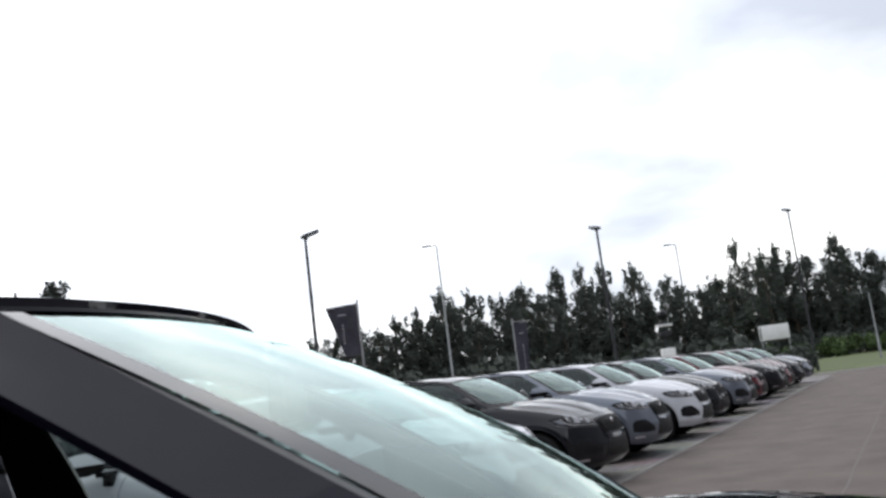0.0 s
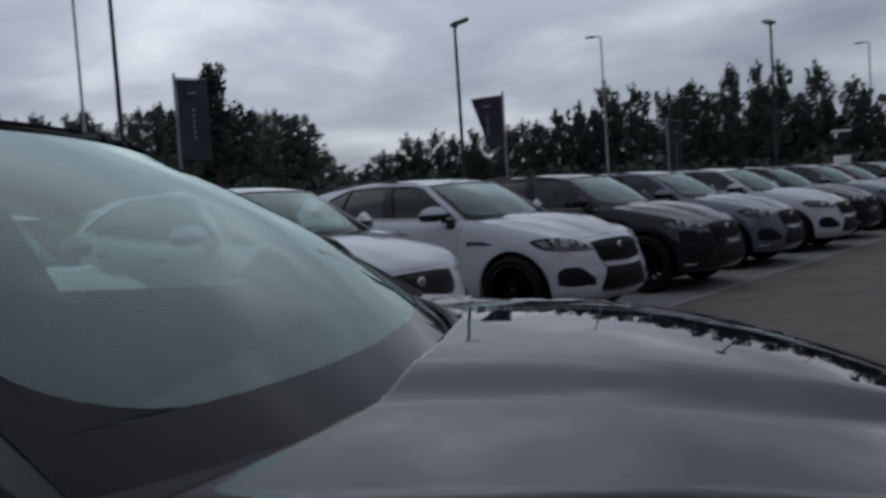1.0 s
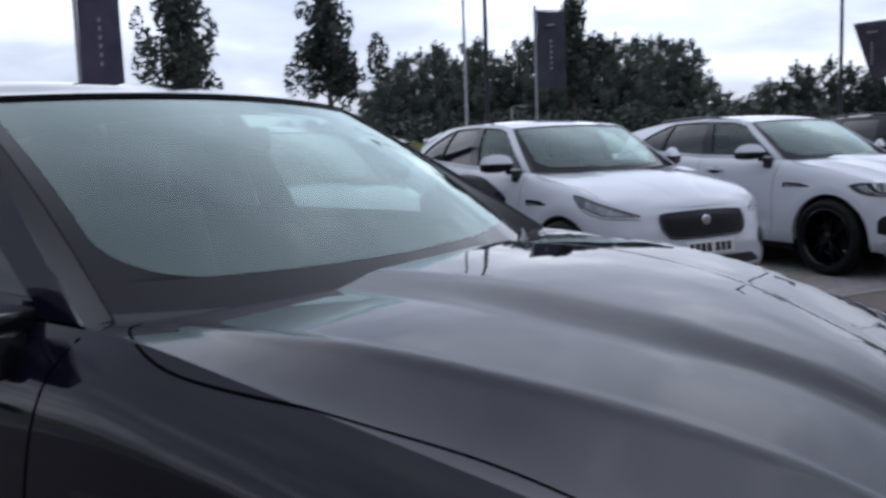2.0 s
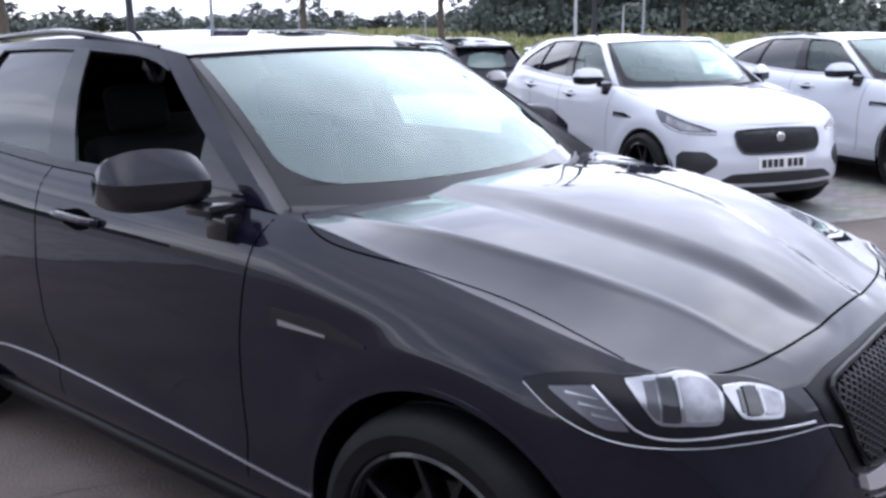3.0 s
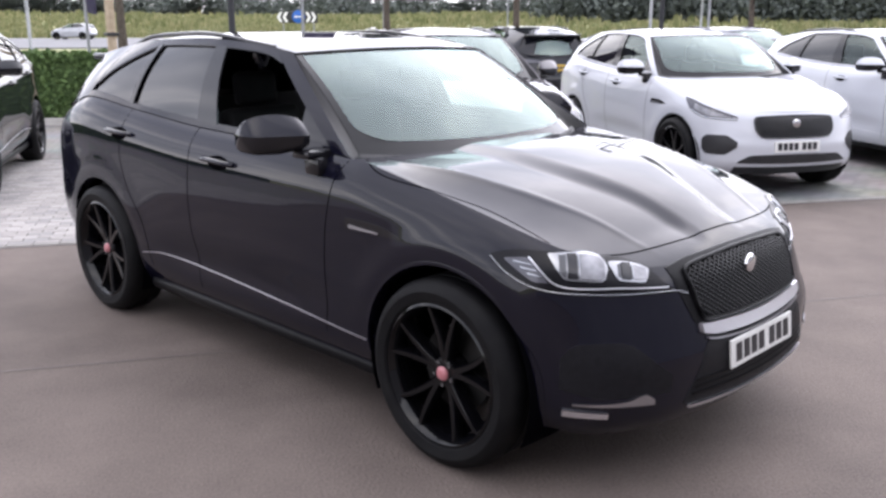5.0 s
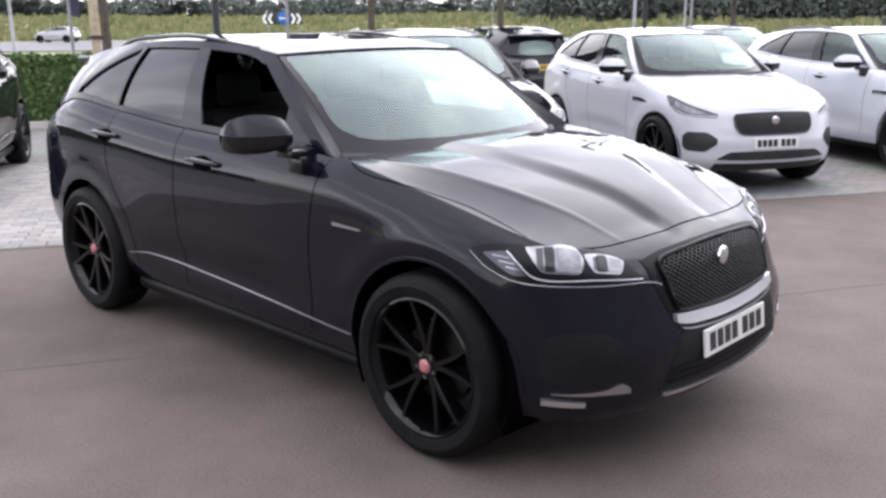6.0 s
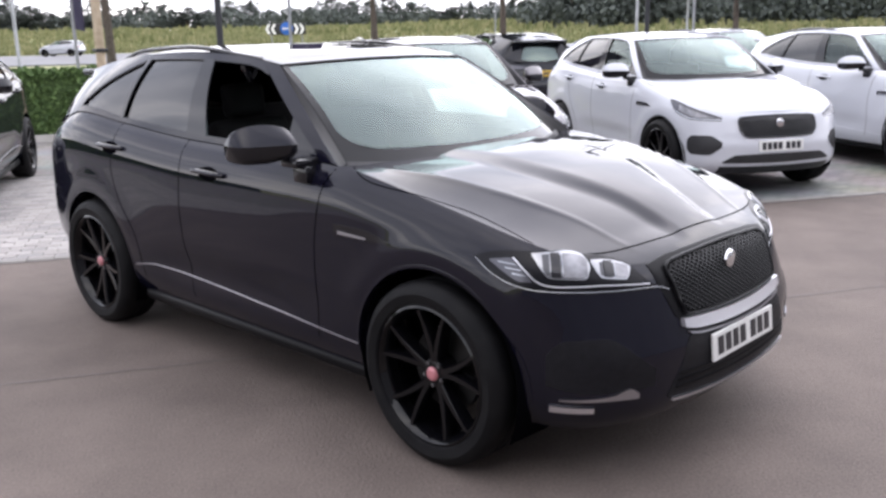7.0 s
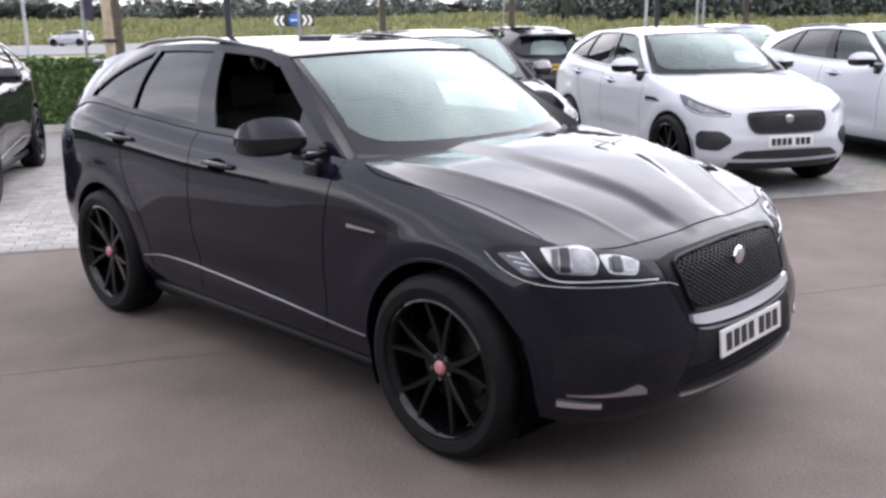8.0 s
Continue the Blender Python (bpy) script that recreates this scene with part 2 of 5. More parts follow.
def revolve(profile, n=48, axis="y", closed=True):
    """Turns a profile of (radius, offset along the axis)."""
    rows = []
    for i in range(n):
        c, s = math.cos(2 * math.pi * i / n), math.sin(2 * math.pi * i / n)
        rows.append([(r * c, o, r * s) if axis == "y" else ((r * c, r * s, o) if axis == "z" else (o, r * c, r * s)) for r, o in profile])
    return grid(rows, close_u=True, close_v=closed)


def tube(points, radius, n=8, caps=True):
    """A round bar along a line; radius may be a list."""
    pts = [Vector(p) for p in points]
    radii = radius if isinstance(radius, (list, tuple)) else [radius] * len(pts)
    rows = []
    for i, p in enumerate(pts):
        t = (pts[min(i + 1, len(pts) - 1)] - pts[max(i - 1, 0)]).normalized()
        side = t.cross(Vector((0, 0, 1)) if abs(t.z) < 0.9 else Vector((1, 0, 0))).normalized()
        up = side.cross(t)
        rows.append([tuple(p + (side * math.cos(a) + up * math.sin(a)) * radii[i]) for a in (2 * math.pi * k / n for k in range(n))])
    verts, faces = grid(rows, close_v=True)
    if caps:
        faces += [tuple(reversed(range(n))), tuple(range((len(pts) - 1) * n, len(pts) * n))]
    return verts, faces


def curve(points):
    """A smooth function through points (x, value) that does not overshoot."""
    xs, ys = np.array([p[0] for p in points], float), np.array([p[1] for p in points], float)
    h, d = np.diff(xs), np.diff(ys) / np.diff(xs)
    m = np.zeros(len(xs))
    m[0], m[-1] = d[0], d[-1]
    for i in range(1, len(xs) - 1):
        if d[i - 1] * d[i] > 0:
            w1, w2 = 2 * h[i] + h[i - 1], h[i] + 2 * h[i - 1]
            m[i] = (w1 + w2) / (w1 / d[i - 1] + w2 / d[i])

    def at(x):
        x = min(max(float(x), xs[0]), xs[-1])
        i = min(int(np.searchsorted(xs, x, side="right")) - 1, len(xs) - 2)
        t = (x - xs[i]) / h[i]
        return float((1 + 2 * t) * (1 - t) ** 2 * ys[i] + t * (1 - t) ** 2 * h[i] * m[i] + t * t * (3 - 2 * t) * ys[i + 1] + t * t * (t - 1) * h[i] * m[i + 1])
    return at


def even_line(points, step):
    """A Catmull-Rom line through the points, cut into even steps."""
    p = [np.array(q, float) for q in points]
    p = [2 * p[0] - p[1]] + p + [2 * p[-1] - p[-2]]
    fine = []
    for i in range(1, len(p) - 2):
        for t in np.linspace(0, 1, 24, endpoint=False):
            fine.append(0.5 * (2 * p[i] + (p[i + 1] - p[i - 1]) * t + (2 * p[i - 1] - 5 * p[i] + 4 * p[i + 1] - p[i + 2]) * t * t + (3 * p[i] - p[i - 1] - 3 * p[i + 1] + p[i + 2]) * t ** 3))
    fine = np.array(fine + [p[-2]])
    run = np.r_[0, np.cumsum(np.linalg.norm(np.diff(fine, axis=0), axis=1))]
    at = np.linspace(0, run[-1], int(run[-1] / step) + 1)
    return np.stack([np.interp(at, run, fine[:, k]) for k in range(fine.shape[1])], -1)


def ramp01(x, a, b):
    t = min(max((x - a) / (b - a), 0.0), 1.0)
    return t * t * (3 - 2 * t)


# ---- the cars ----
# One sport-utility body; x ahead, y left, z up, the origin on the ground midway between the axles.
SUV = dict(
    sx=1.0, axle=1.437, wheel=0.385, arch=0.438, crease=1.0,
    plan=[(-2.43, 0), (-2.42, 0.35), (-2.37, 0.62), (-2.25, 0.82), (-2.0, 0.915), (-1.6, 0.955), (-1.0, 0.958), (0, 0.955), (1.0, 0.958),
          (1.5, 0.95), (1.75, 0.93), (1.95, 0.875), (2.1, 0.775), (2.2, 0.62), (2.26, 0.42), (2.285, 0.2), (2.29, 0)],
    bottom=[(-2.43, 0.42), (-2.0, 0.36), (-1.7, 0.30), (-1.0, 0.27), (1.0, 0.27), (1.8, 0.27), (2.1, 0.25), (2.29, 0.25)],
    top=[(-2.43, 1.08), (-2.25, 1.13), (-2.05, 1.20), (-1.63, 1.285), (-1.1, 1.245), (-0.33, 1.195), (0.3, 1.182), (0.85, 1.160), (1.2, 1.103), (1.45, 1.055),
         (1.65, 1.012), (1.85, 0.962), (2.0, 0.923), (2.12, 0.89), (2.2, 0.868), (2.29, 0.855)],
    side=[(0, 0.075), (0.06, 0.04), (0.16, 0.012), (0.35, 0.0), (0.55, 0.003), (0.72, 0.006), (0.82, 0.013), (0.90, 0.030), (0.96, 0.060), (1, 0.098)],
    front=[(0, 0.10), (0.10, 0.025), (0.22, 0.0), (0.45, 0.0), (0.60, 0.025), (0.8, 0.065), (0.93, 0.10), (1, 0.14)],
    rear=[(0, 0.14), (0.15, 0.02), (0.35, 0.0), (0.48, 0.02), (0.55, 0.06), (0.8, 0.10), (1, 0.17)],
    bonnet=[(0.6, 1.19), (0.9, 1.197), (1.2, 1.190), (1.5, 1.147), (1.8, 1.058), (2.0, 0.962), (2.08, 0.912), (2.15, 0.858)],
    screen_base=(0.985, 0.765, 0.775, 1.130, 1.158),      # centre x, corner x, corner y, centre z, corner z
    screen_top=(0.25, 0.155, 0.65, 1.592, 1.572),
    roof_edge_y=[(-2.1, 0.53), (-1.6, 0.59), (-1.0, 0.63), (-0.4, 0.655), (0.155, 0.65)],
    roof_edge_z=[(-2.1, 1.515), (-1.7, 1.567), (-1.2, 1.615), (-0.6, 1.632), (-0.15, 1.613), (0.155, 1.572)],
    roof_mid=[(-2.15, 1.52), (-1.6, 1.618), (-1.0, 1.66), (-0.5, 1.662), (-0.05, 1.637), (0.25, 1.592)],
    pillars=[(0.80, 0.15), (0.70, 0.02), (-0.24, -0.39), (-0.43, -0.485), (-1.125, -1.085), (-1.165, -1.125), (-1.69, -1.50), (-2.16, -2.06)],
    window_foot=[(0, 0.10), (1, 0.06), (5, 0.06), (6, 0.10), (7, 0.1)],
    window_head=[(0, 0.84), (1, 0.85), (1.12, 0.905), (1.4, 0.925), (4, 0.93), (5, 0.91), (5.2, 0.85), (5.55, 0.68), (5.85, 0.43), (6, 0.22), (7, 0.2)],
    doors=(0.75, -0.40, -1.13),
)
EPACE = dict(SUV)
EPACE.update(bonnet=[(0.6, 1.15), (0.9, 1.157), (1.2, 1.147), (1.5, 1.110), (1.8, 1.037), (2.0, 0.955), (2.08, 0.912), (2.15, 0.858)], sx=0.932, axle=1.34, arch=0.415, crease=0.25)

SIDE = (Vector((0, -3, 0)), Vector((1, 0, 0)), Vector((0, 0, 1)), Vector((0, 1, 0)))
NOSE = (Vector((5, 0, 0)), Vector((0, 1, 0)), Vector((0, 0, 1)), Vector((-1, 0, 0)))
TAIL = (Vector((-5, 0, 0)), Vector((0, 1, 0)), Vector((0, 0, 1)), Vector((1, 0, 0)))
ABOVE = (Vector((0, 0, 4)), Vector((1, 0, 0)), Vector((0, 1, 0)), Vector((0, 0, -1)))
CORNER = (Vector((3.6, -3.6, 0)), Vector((0.70, 0.714, 0)), Vector((0, 0, 1)), Vector((-0.714, 0.70, 0)))


def body_sheet(p):
    """The outer skin of the right half below the windows, from the tail round to the nose: points [along][up], and its plan x."""
    line = even_line([(x * p["sx"], y) for x, y in p["plan"]], 0.032)
    bottom, top = curve(p["bottom"]), curve(p["top"])
    forms = [curve(p[k]) for k in ("side", "front", "rear")]
    ts = np.r_[np.linspace(0, 0.2, 7)[:-1], np.linspace(0.2, 0.8, 15)[:-1], np.linspace(0.8, 1, 9)]
    sheet = np.zeros((len(line), len(ts), 3))
    for i, (x, y) in enumerate(line):
        a, b = line[max(i - 1, 0)], line[min(i + 1, len(line) - 1)]
        t = (b - a) / np.linalg.norm(b - a)
        nx, ny = (-t[1], t[0])
        if ny < 0 or (abs(ny) < 1e-6 and nx * x < 0):
            nx, ny = -nx, -ny
        if abs(nx) > 0.5 and nx * x < 0:
            nx = -nx
        front, rear = ramp01(nx, 0.25, 0.85), ramp01(-nx, 0.3, 0.9)
        q = x / p["sx"]
        z0, z1 = bottom(q), top(q)
        hollow = 0.028 * ramp01(q, -0.95, -0.4) * (1 - ramp01(q, 0.35, 0.95))
        for j, s in enumerate(ts):
            d = forms[0](s) * (1 - front - rear) + forms[1](s) * front + forms[2](s) * rear
            d += hollow * math.exp(-((s - 0.27) / 0.10) ** 2) - hollow * 0.2 * math.exp(-((s - 0.62) / 0.1) ** 2)
            zz = z0 + (z1 - z0) * s
            for cx in (p["axle"], -p["axle"]):      # flared haunches over the wheels
                d -= 0.011 * math.exp(-((math.hypot(x - cx, zz - p["wheel"]) - 0.49) / 0.065) ** 2) * ramp01(ny, 0.8, 0.97) * ramp01(zz, 0.5, 0.7)
            sheet[i, j] = (x - nx * d, -max(y - ny * d, 0), zz)
    sheet[0, :, 1] = sheet[-1, :, 1] = 0
    return sheet, line[:, 0]


def cut_arches(shape, p):
    """Takes the wheel openings out of a side sheet and rounds their edges."""
    v = np.array(shape[0])
    faces = shape[1]
    skin = bvhtree.BVHTree.FromPolygons([tuple(q) for q in shape[0]], faces)
    for cx in (p["axle"], -p["axle"]):
        dist = np.hypot(v[:, 0] - cx, v[:, 2] - p["wheel"])
        side = np.abs(v[:, 1]) > 0.6
        inside = (dist < p["arch"]) & side
        faces = [f for f in faces if not all(inside[i] for i in f)]
        k = np.where(inside)[0]
        scale = p["arch"] / np.maximum(dist[k], 1e-3)
        used = np.zeros(len(v), bool)
        for f in faces:
            used[list(f)] = True
        for i, s in zip(k, scale):
            if used[i]:
                v[i, 0], v[i, 2] = cx + (v[i, 0] - cx) * s, max(p["wheel"] + (v[i, 2] - p["wheel"]) * s, 0.2)
                hit = skin.ray_cast(Vector((v[i, 0], -3, v[i, 2])), Vector((0, 1, 0)))[0]
                if hit is not None:
                    v[i, 1] = hit.y
    keep = sorted({i for f in faces for i in f})
    index = {k: i for i, k in enumerate(keep)}
    return v[keep].tolist(), [tuple(index[i] for i in f) for f in faces]


def bonnet_height(p, x, yy, w, z, mid):
    """A raised spine, a step down beside it, a shallow panel out to the crest and a fall to the wing."""
    f = x / p["sx"]
    crest, near, far = crest_line(f), band_near(f), band_far(f)
    fade = (1 - ramp01(f, 1.95, 2.13)) * p["crease"]
    m = mid(x)
    drop = 0.005 * min(yy / near, 1.0) ** 2 + 0.028 * ramp01(yy, near, far) + 0.012 * min(max((yy - far) / (crest - far), 0.0), 1.0) ** 1.5
    flat = m - drop
    if yy > crest:
        t = min((yy - crest) / max(w - crest, 1e-3), 1.0)
        flat = z + (flat - z) * (1 - t) ** 1.25
    h = z + (m - z) * (1 - min(yy / w, 1.0) ** 2.6)
    h += (flat - h) * fade
    return h + fade * 0.003 * math.exp(-((yy - crest) / 0.012) ** 2)


def bonnet_rear(p, yy):
    """Where the bonnet ends in front of the windscreen."""
    cx, kx, ky = p["screen_base"][:3]
    if yy < ky:
        return (cx + 0.012 + (kx - cx) * (yy / ky) ** 2.4) * p["sx"]
    return (kx + 0.012 - 0.18 * min((yy - ky) / 0.03, 1.0)) * p["sx"]


def bonnet_sheet(p, sheet, x_from, x_to):
    """The top skin between the wings, from the windscreen's foot to the nose."""
    mid = curve([(x * p["sx"], z) for x, z in p["bonnet"]])
    edge = np.array([e for e in sheet[:, -1] if x_from <= e[0] <= x_to])
    rear = np.arange(edge[0, 0], 1.03 * p["sx"], 0.006)
    rear = np.stack([rear, np.interp(rear, edge[:, 0], edge[:, 1]), np.interp(rear, edge[:, 0], edge[:, 2])], -1)
    edge = np.vstack([rear, edge[edge[:, 0] > 1.035 * p["sx"]]])
    rows = []
    for x, y, z in edge:
        w = max(-y, 1e-4)
        row = []
        for k in np.linspace(-1, 1, 121):
            yy = abs(k) * w
            xx = max(x, bonnet_rear(p, yy))
            ze = float(np.interp(xx, edge[:, 0], edge[:, 2])) if xx > x else z
            we = float(np.interp(xx, edge[:, 0], -edge[:, 1])) if xx > x else w
            drop = 0.0
            if xx > x:
                drop = 0.02 * min((xx - x) / 0.03, 1.0)      # the rear edge turns down
            row.append((xx, k * w, bonnet_height(p, xx, yy, we, ze, mid) - drop))
        rows.append(row)
    return rows


crest_line = curve([(0.6, 0.75), (0.9, 0.742), (1.05, 0.735), (1.2, 0.715), (1.35, 0.683), (1.5, 0.648), (1.65, 0.597), (1.8, 0.532), (1.95, 0.48), (2.3, 0.38)])
band_near = curve([(0.6, 0.27), (0.9, 0.265), (1.3, 0.245), (1.55, 0.215), (1.83, 0.13), (2.2, 0.08)])
band_far = curve([(0.6, 0.41), (1.05, 0.42), (1.2, 0.42), (1.35, 0.415), (1.5, 0.385), (1.65, 0.33), (1.8, 0.26), (2.2, 0.18)])


def screen_sheet(p, na=33, nb=19, a0=-1.0, a1=1.0, b0=0.0, b1=1.0, lift=0.0):
    cx, kx, ky, cz, kz = p["screen_base"]
    tx, ux, uy, tz, uz = p["screen_top"]
    s = p["sx"]
    rows = []
    for b in np.linspace(b0, b1, nb):
        row = []
        for a in np.linspace(a0, a1, na):
            low = np.array([(cx + (kx - cx) * abs(a) ** 2.4) * s, ky * a, cz + (kz - cz) * a * a])
            high = np.array([(tx + (ux - tx) * a * a) * s, uy * a, tz + (uz - tz) * a * a])
            q = low + (high - low) * b
            q += np.array([0.55, 0, 0.83]) * ((0.020 + 0.022 * (1 - a * a)) * math.sin(math.pi * b) + lift)
            row.append(q)
        rows.append(row)
    return rows


def screen_point(p, a, b, lift):
    return screen_sheet(p, 1, 1, a, a, b, b, lift)[0][0]


def screen_corner(p, side, a, b, ra, rb, lift):
    """Fills the corner of the border to a round."""
    arc = [screen_point(p, side * (a - ra * (1 - math.sin(q))), b + rb * (1 - math.cos(q)), lift) for q in np.linspace(0, math.pi / 2, 9)]
    verts = [screen_point(p, side * a, b, lift)] + arc
    return [tuple(v) for v in verts], [(0, k, k + 1) for k in range(1, 9)]


def roof_sheet(p, n=33):
    ey, ez, mid = (curve([(x * p["sx"], v) for x, v in p[k]]) for k in ("roof_edge_y", "roof_edge_z", "roof_mid"))
    rows = []
    x_end = -2.1 * p["sx"]
    for t in np.linspace(0, 1, 40):
        row = []
        for a in np.linspace(-1, 1, n):
            x_front = (p["screen_top"][0] + (p["screen_top"][1] - p["screen_top"][0]) * a * a) * p["sx"]
            x = x_front + (x_end - 0.06 * p["sx"] * (1 - a * a) - x_front) * t
            w = ey(x)
            crown = 1 - abs(a) ** 2.3
            glass_z = p["screen_top"][3] + (p["screen_top"][4] - p["screen_top"][3]) * a * a
            step = glass_z - (ez(x_front) + (mid(x_front) - ez(x_front)) * crown)
            row.append((x, w * a, ez(x) + (mid(x) - ez(x)) * crown + step * (1 - ramp01(x_front - x, 0.0, 0.3))))
        rows.append(row)
    return rows


def cabin_side(p, sheet):
    """The skin between belt and roof on the right: a function of column and height."""
    edge = [(q[0], q[1], q[2]) for q in sheet[:, -1]]
    edge = [e for e in edge if -2.3 < e[0] < 1.3]
    ex = np.array([e[0] for e in edge])
    order = np.argsort(ex)
    ex = ex[order]
    eyv, ezv = np.array([e[1] for e in edge])[order], np.array([e[2] for e in edge])[order]
    ry, rz = curve([(x * p["sx"], v) for x, v in p["roof_edge_y"]]), curve([(x * p["sx"], v) for x, v in p["roof_edge_z"]])
    xb = [a * p["sx"] for a, b in p["pillars"]]
    xr = [b * p["sx"] for a, b in p["pillars"]]

    def at(c, w):
        i = min(int(c), len(xb) - 2)
        t = c - i
        x0, x1 = xb[i] + (xb[i + 1] - xb[i]) * t, xr[i] + (xr[i + 1] - xr[i]) * t
        low = np.array([x0, np.interp(x0, ex, eyv) + 0.006, np.interp(x0, ex, ezv)])
        high = np.array([x1, -ry(x1), rz(x1)])
        q = low + (high - low) * w
        swell = math.sin(math.pi * w) * (0.25 + 0.75 * min(c, 1.0))
        q[1] -= 0.026 * swell
        q[2] += 0.008 * swell
        return q
    return at


def cabin_band(at, c0, c1, w0, w1, nc, nw, push=0.0):
    rows = []
    for c in np.linspace(c0, c1, nc):
        a, b = (w0(c) if callable(w0) else w0), (w1(c) if callable(w1) else w1)
        rows.append([at(c, w) + np.array([0, push, 0]) for w in np.linspace(a, b, nw)])
    return grid(rows)


def bvh_of(*shapes):
    v, f = joined(*shapes)
    return bvhtree.BVHTree.FromPolygons(v, f)


def touch(tree, view, u, w, lift):
    """A place on the skin, seen along a view, raised by lift."""
    o, eu, ew, way = view
    start = o - eu * o.dot(eu) + eu * u + ew * (w - o.dot(ew))
    hit, normal, _, _ = tree.ray_cast(start, way)
    if hit is None:
        near = tree.find_nearest(start + way * 2.2)
        hit, normal = near[0], near[1]
    if normal.dot(way) > 0:
        normal = -normal
    return hit + normal * lift


def patch(tree, view, low, high, nu=20, nv=6, lift=0.003, depth=0.012):
    """A thin plate on the skin between a lower and an upper line of (u, w)."""
    a, b = curve(low), curve(high)
    u0, u1 = max(low[0][0], high[0][0]), min(low[-1][0], high[-1][0])
    top, under = [], []
    for u in np.linspace(u0, u1, nu):
        lo, hi = a(u), b(u)
        col = [touch(tree, view, u, lo + (hi - lo) * t, lift) for t in np.linspace(0, 1, nv)]
        top.append([c[:] for c in col])
    g = grid(top)
    verts, faces = g
    n = len(verts)
    ring = [i * nv for i in range(nu)] + [(nu - 1) * nv + j for j in range(1, nv)] + [i * nv + nv - 1 for i in range(nu - 2, -1, -1)] + [j for j in range(nv - 2, 0, -1)]
    back = view[3] * depth
    for i in ring:
        verts.append([verts[i][k] + back[k] for k in range(3)])
    m = len(ring)
    faces += [(ring[k], ring[(k + 1) % m], n + (k + 1) % m, n + k) for k in range(m)]
    return verts, faces


def ribbon(tree, view, line, width=0.006, lift=0.0008, step=0.03):
    """A narrow strip along a line of (u, w) on the skin, such as a gap between panels."""
    pts = even_line([(u, w) for u, w in line], step) if len(line) > 2 else np.linspace(line[0], line[1], 12)
    rows = []
    for i, (u, w) in enumerate(pts):
        t = pts[min(i + 1, len(pts) - 1)] - pts[max(i - 1, 0)]
        t = t / (np.linalg.norm(t) + 1e-9)
        n = np.array([-t[1], t[0]]) * width / 2
        rows.append([touch(tree, view, u - n[0], w - n[1], lift)[:], touch(tree, view, u, w, lift + 0.0004)[:], touch(tree, view, u + n[0], w + n[1], lift)[:]])
    return grid(rows)


def wheel_meshes(r=0.385, rim_r=0.287, width=0.25):
    """Tyre, rim with five split spokes, brake disc and centre cap; the outer face looks to -y, the axle is y = 0."""
    h = width / 2
    tyre = revolve([(rim_r, -h + 0.02), (rim_r + 0.012, -h + 0.004), (rim_r + 0.05, -h - 0.004), (r - 0.03, -h + 0.004), (r - 0.010, -h + 0.022), (r - 0.001, -h + 0.05),
                    (r, -0.03), (r - 0.006, -0.028), (r - 0.006, -0.018), (r, -0.016), (r, 0.016), (r - 0.006, 0.018), (r - 0.006, 0.028), (r, 0.03),
                    (r - 0.001, h - 0.05), (r - 0.01, h - 0.022), (r - 0.03, h - 0.004), (rim_r + 0.05, h + 0.004), (rim_r, h - 0.01)], 64)
    barrel = revolve([(rim_r + 0.004, -h + 0.010), (rim_r - 0.006, -h + 0.006), (rim_r - 0.018, -h + 0.02), (rim_r - 0.03, -h + 0.06), (rim_r - 0.035, h - 0.02), (rim_r, h - 0.01)], 64, closed=False)
    spokes = {}
    for k in range(1):
        for side in (-1, 1):
            base = 2 * math.pi * (k + 0.05) / 5 + side * 0.10
            tip = 2 * math.pi * (k + 0.05) / 5 + side * 0.27
            rows = []
            for t in np.linspace(0, 1, 9):
                rad = 0.045 + (rim_r - 0.012 - 0.045) * t
                ang = base + (tip - base) * t
                w = 0.018 - 0.006 * t + 0.002 * math.sin(math.pi * t)
                face = -h + 0.050 - 0.030 * t
                c, s = math.cos(ang), math.sin(ang)
                mid = np.array([rad * c, 0, rad * s])
                across = np.array([-s, 0, c])
                rows.append([mid + across * w + np.array([0, face + 0.014, 0]), mid + across * w * 0.55 + np.array([0, face, 0]), mid - across * w * 0.55 + np.array([0, face, 0]),
                             mid - across * w + np.array([0, face + 0.014, 0]), mid - across * w * 0.8 + np.array([0, face + 0.06, 0]), mid + across * w * 0.8 + np.array([0, face + 0.06, 0])])
            spokes[side] = grid(rows, close_v=True)
    hub = revolve([(0.0, -h + 0.045), (0.03, -h + 0.043), (0.058, -h + 0.052), (0.068, -h + 0.075), (0.068, 0.02), (0.0, 0.02)], 32, closed=False)
    cap = revolve([(0.0, -h + 0.028), (0.020, -h + 0.030), (0.029, -h + 0.038), (0.031, -h + 0.05)], 28, closed=False)
    disc = revolve([(0.07, 0.0), (0.175, 0.0), (0.175, 0.028), (0.07, 0.028)], 40)
    nut = revolve([(0.0, -h + 0.042), (0.009, -h + 0.042), (0.010, -h + 0.06)], 8, closed=False)
    return {"tyre": tyre, "rim": joined(barrel, hub), "centre_cap": cap, "brake_disc": disc, "wheel_nut": nut, "spoke": spokes[1], "spoke_twin": spokes[-1]}


def seat_shapes(x, y, width):
    """Cushion, backrest and headrest of one front seat."""
    cushion = block(x - 0.27, y - width / 2, 0.52, x + 0.27, y + width / 2, 0.70, 0.05, 3)
    back = moved(block(-0.07, -width / 2, 0, 0.07, width / 2, 0.62, 0.05, 3), pose(x - 0.25, y, 0.66, 0, -14, 0))
    head = moved(block(-0.05, -0.13, 0, 0.05, 0.13, 0.19, 0.04, 3), pose(x - 0.41, y, 1.27, 0, -8, 0))
    return cushion, back, head


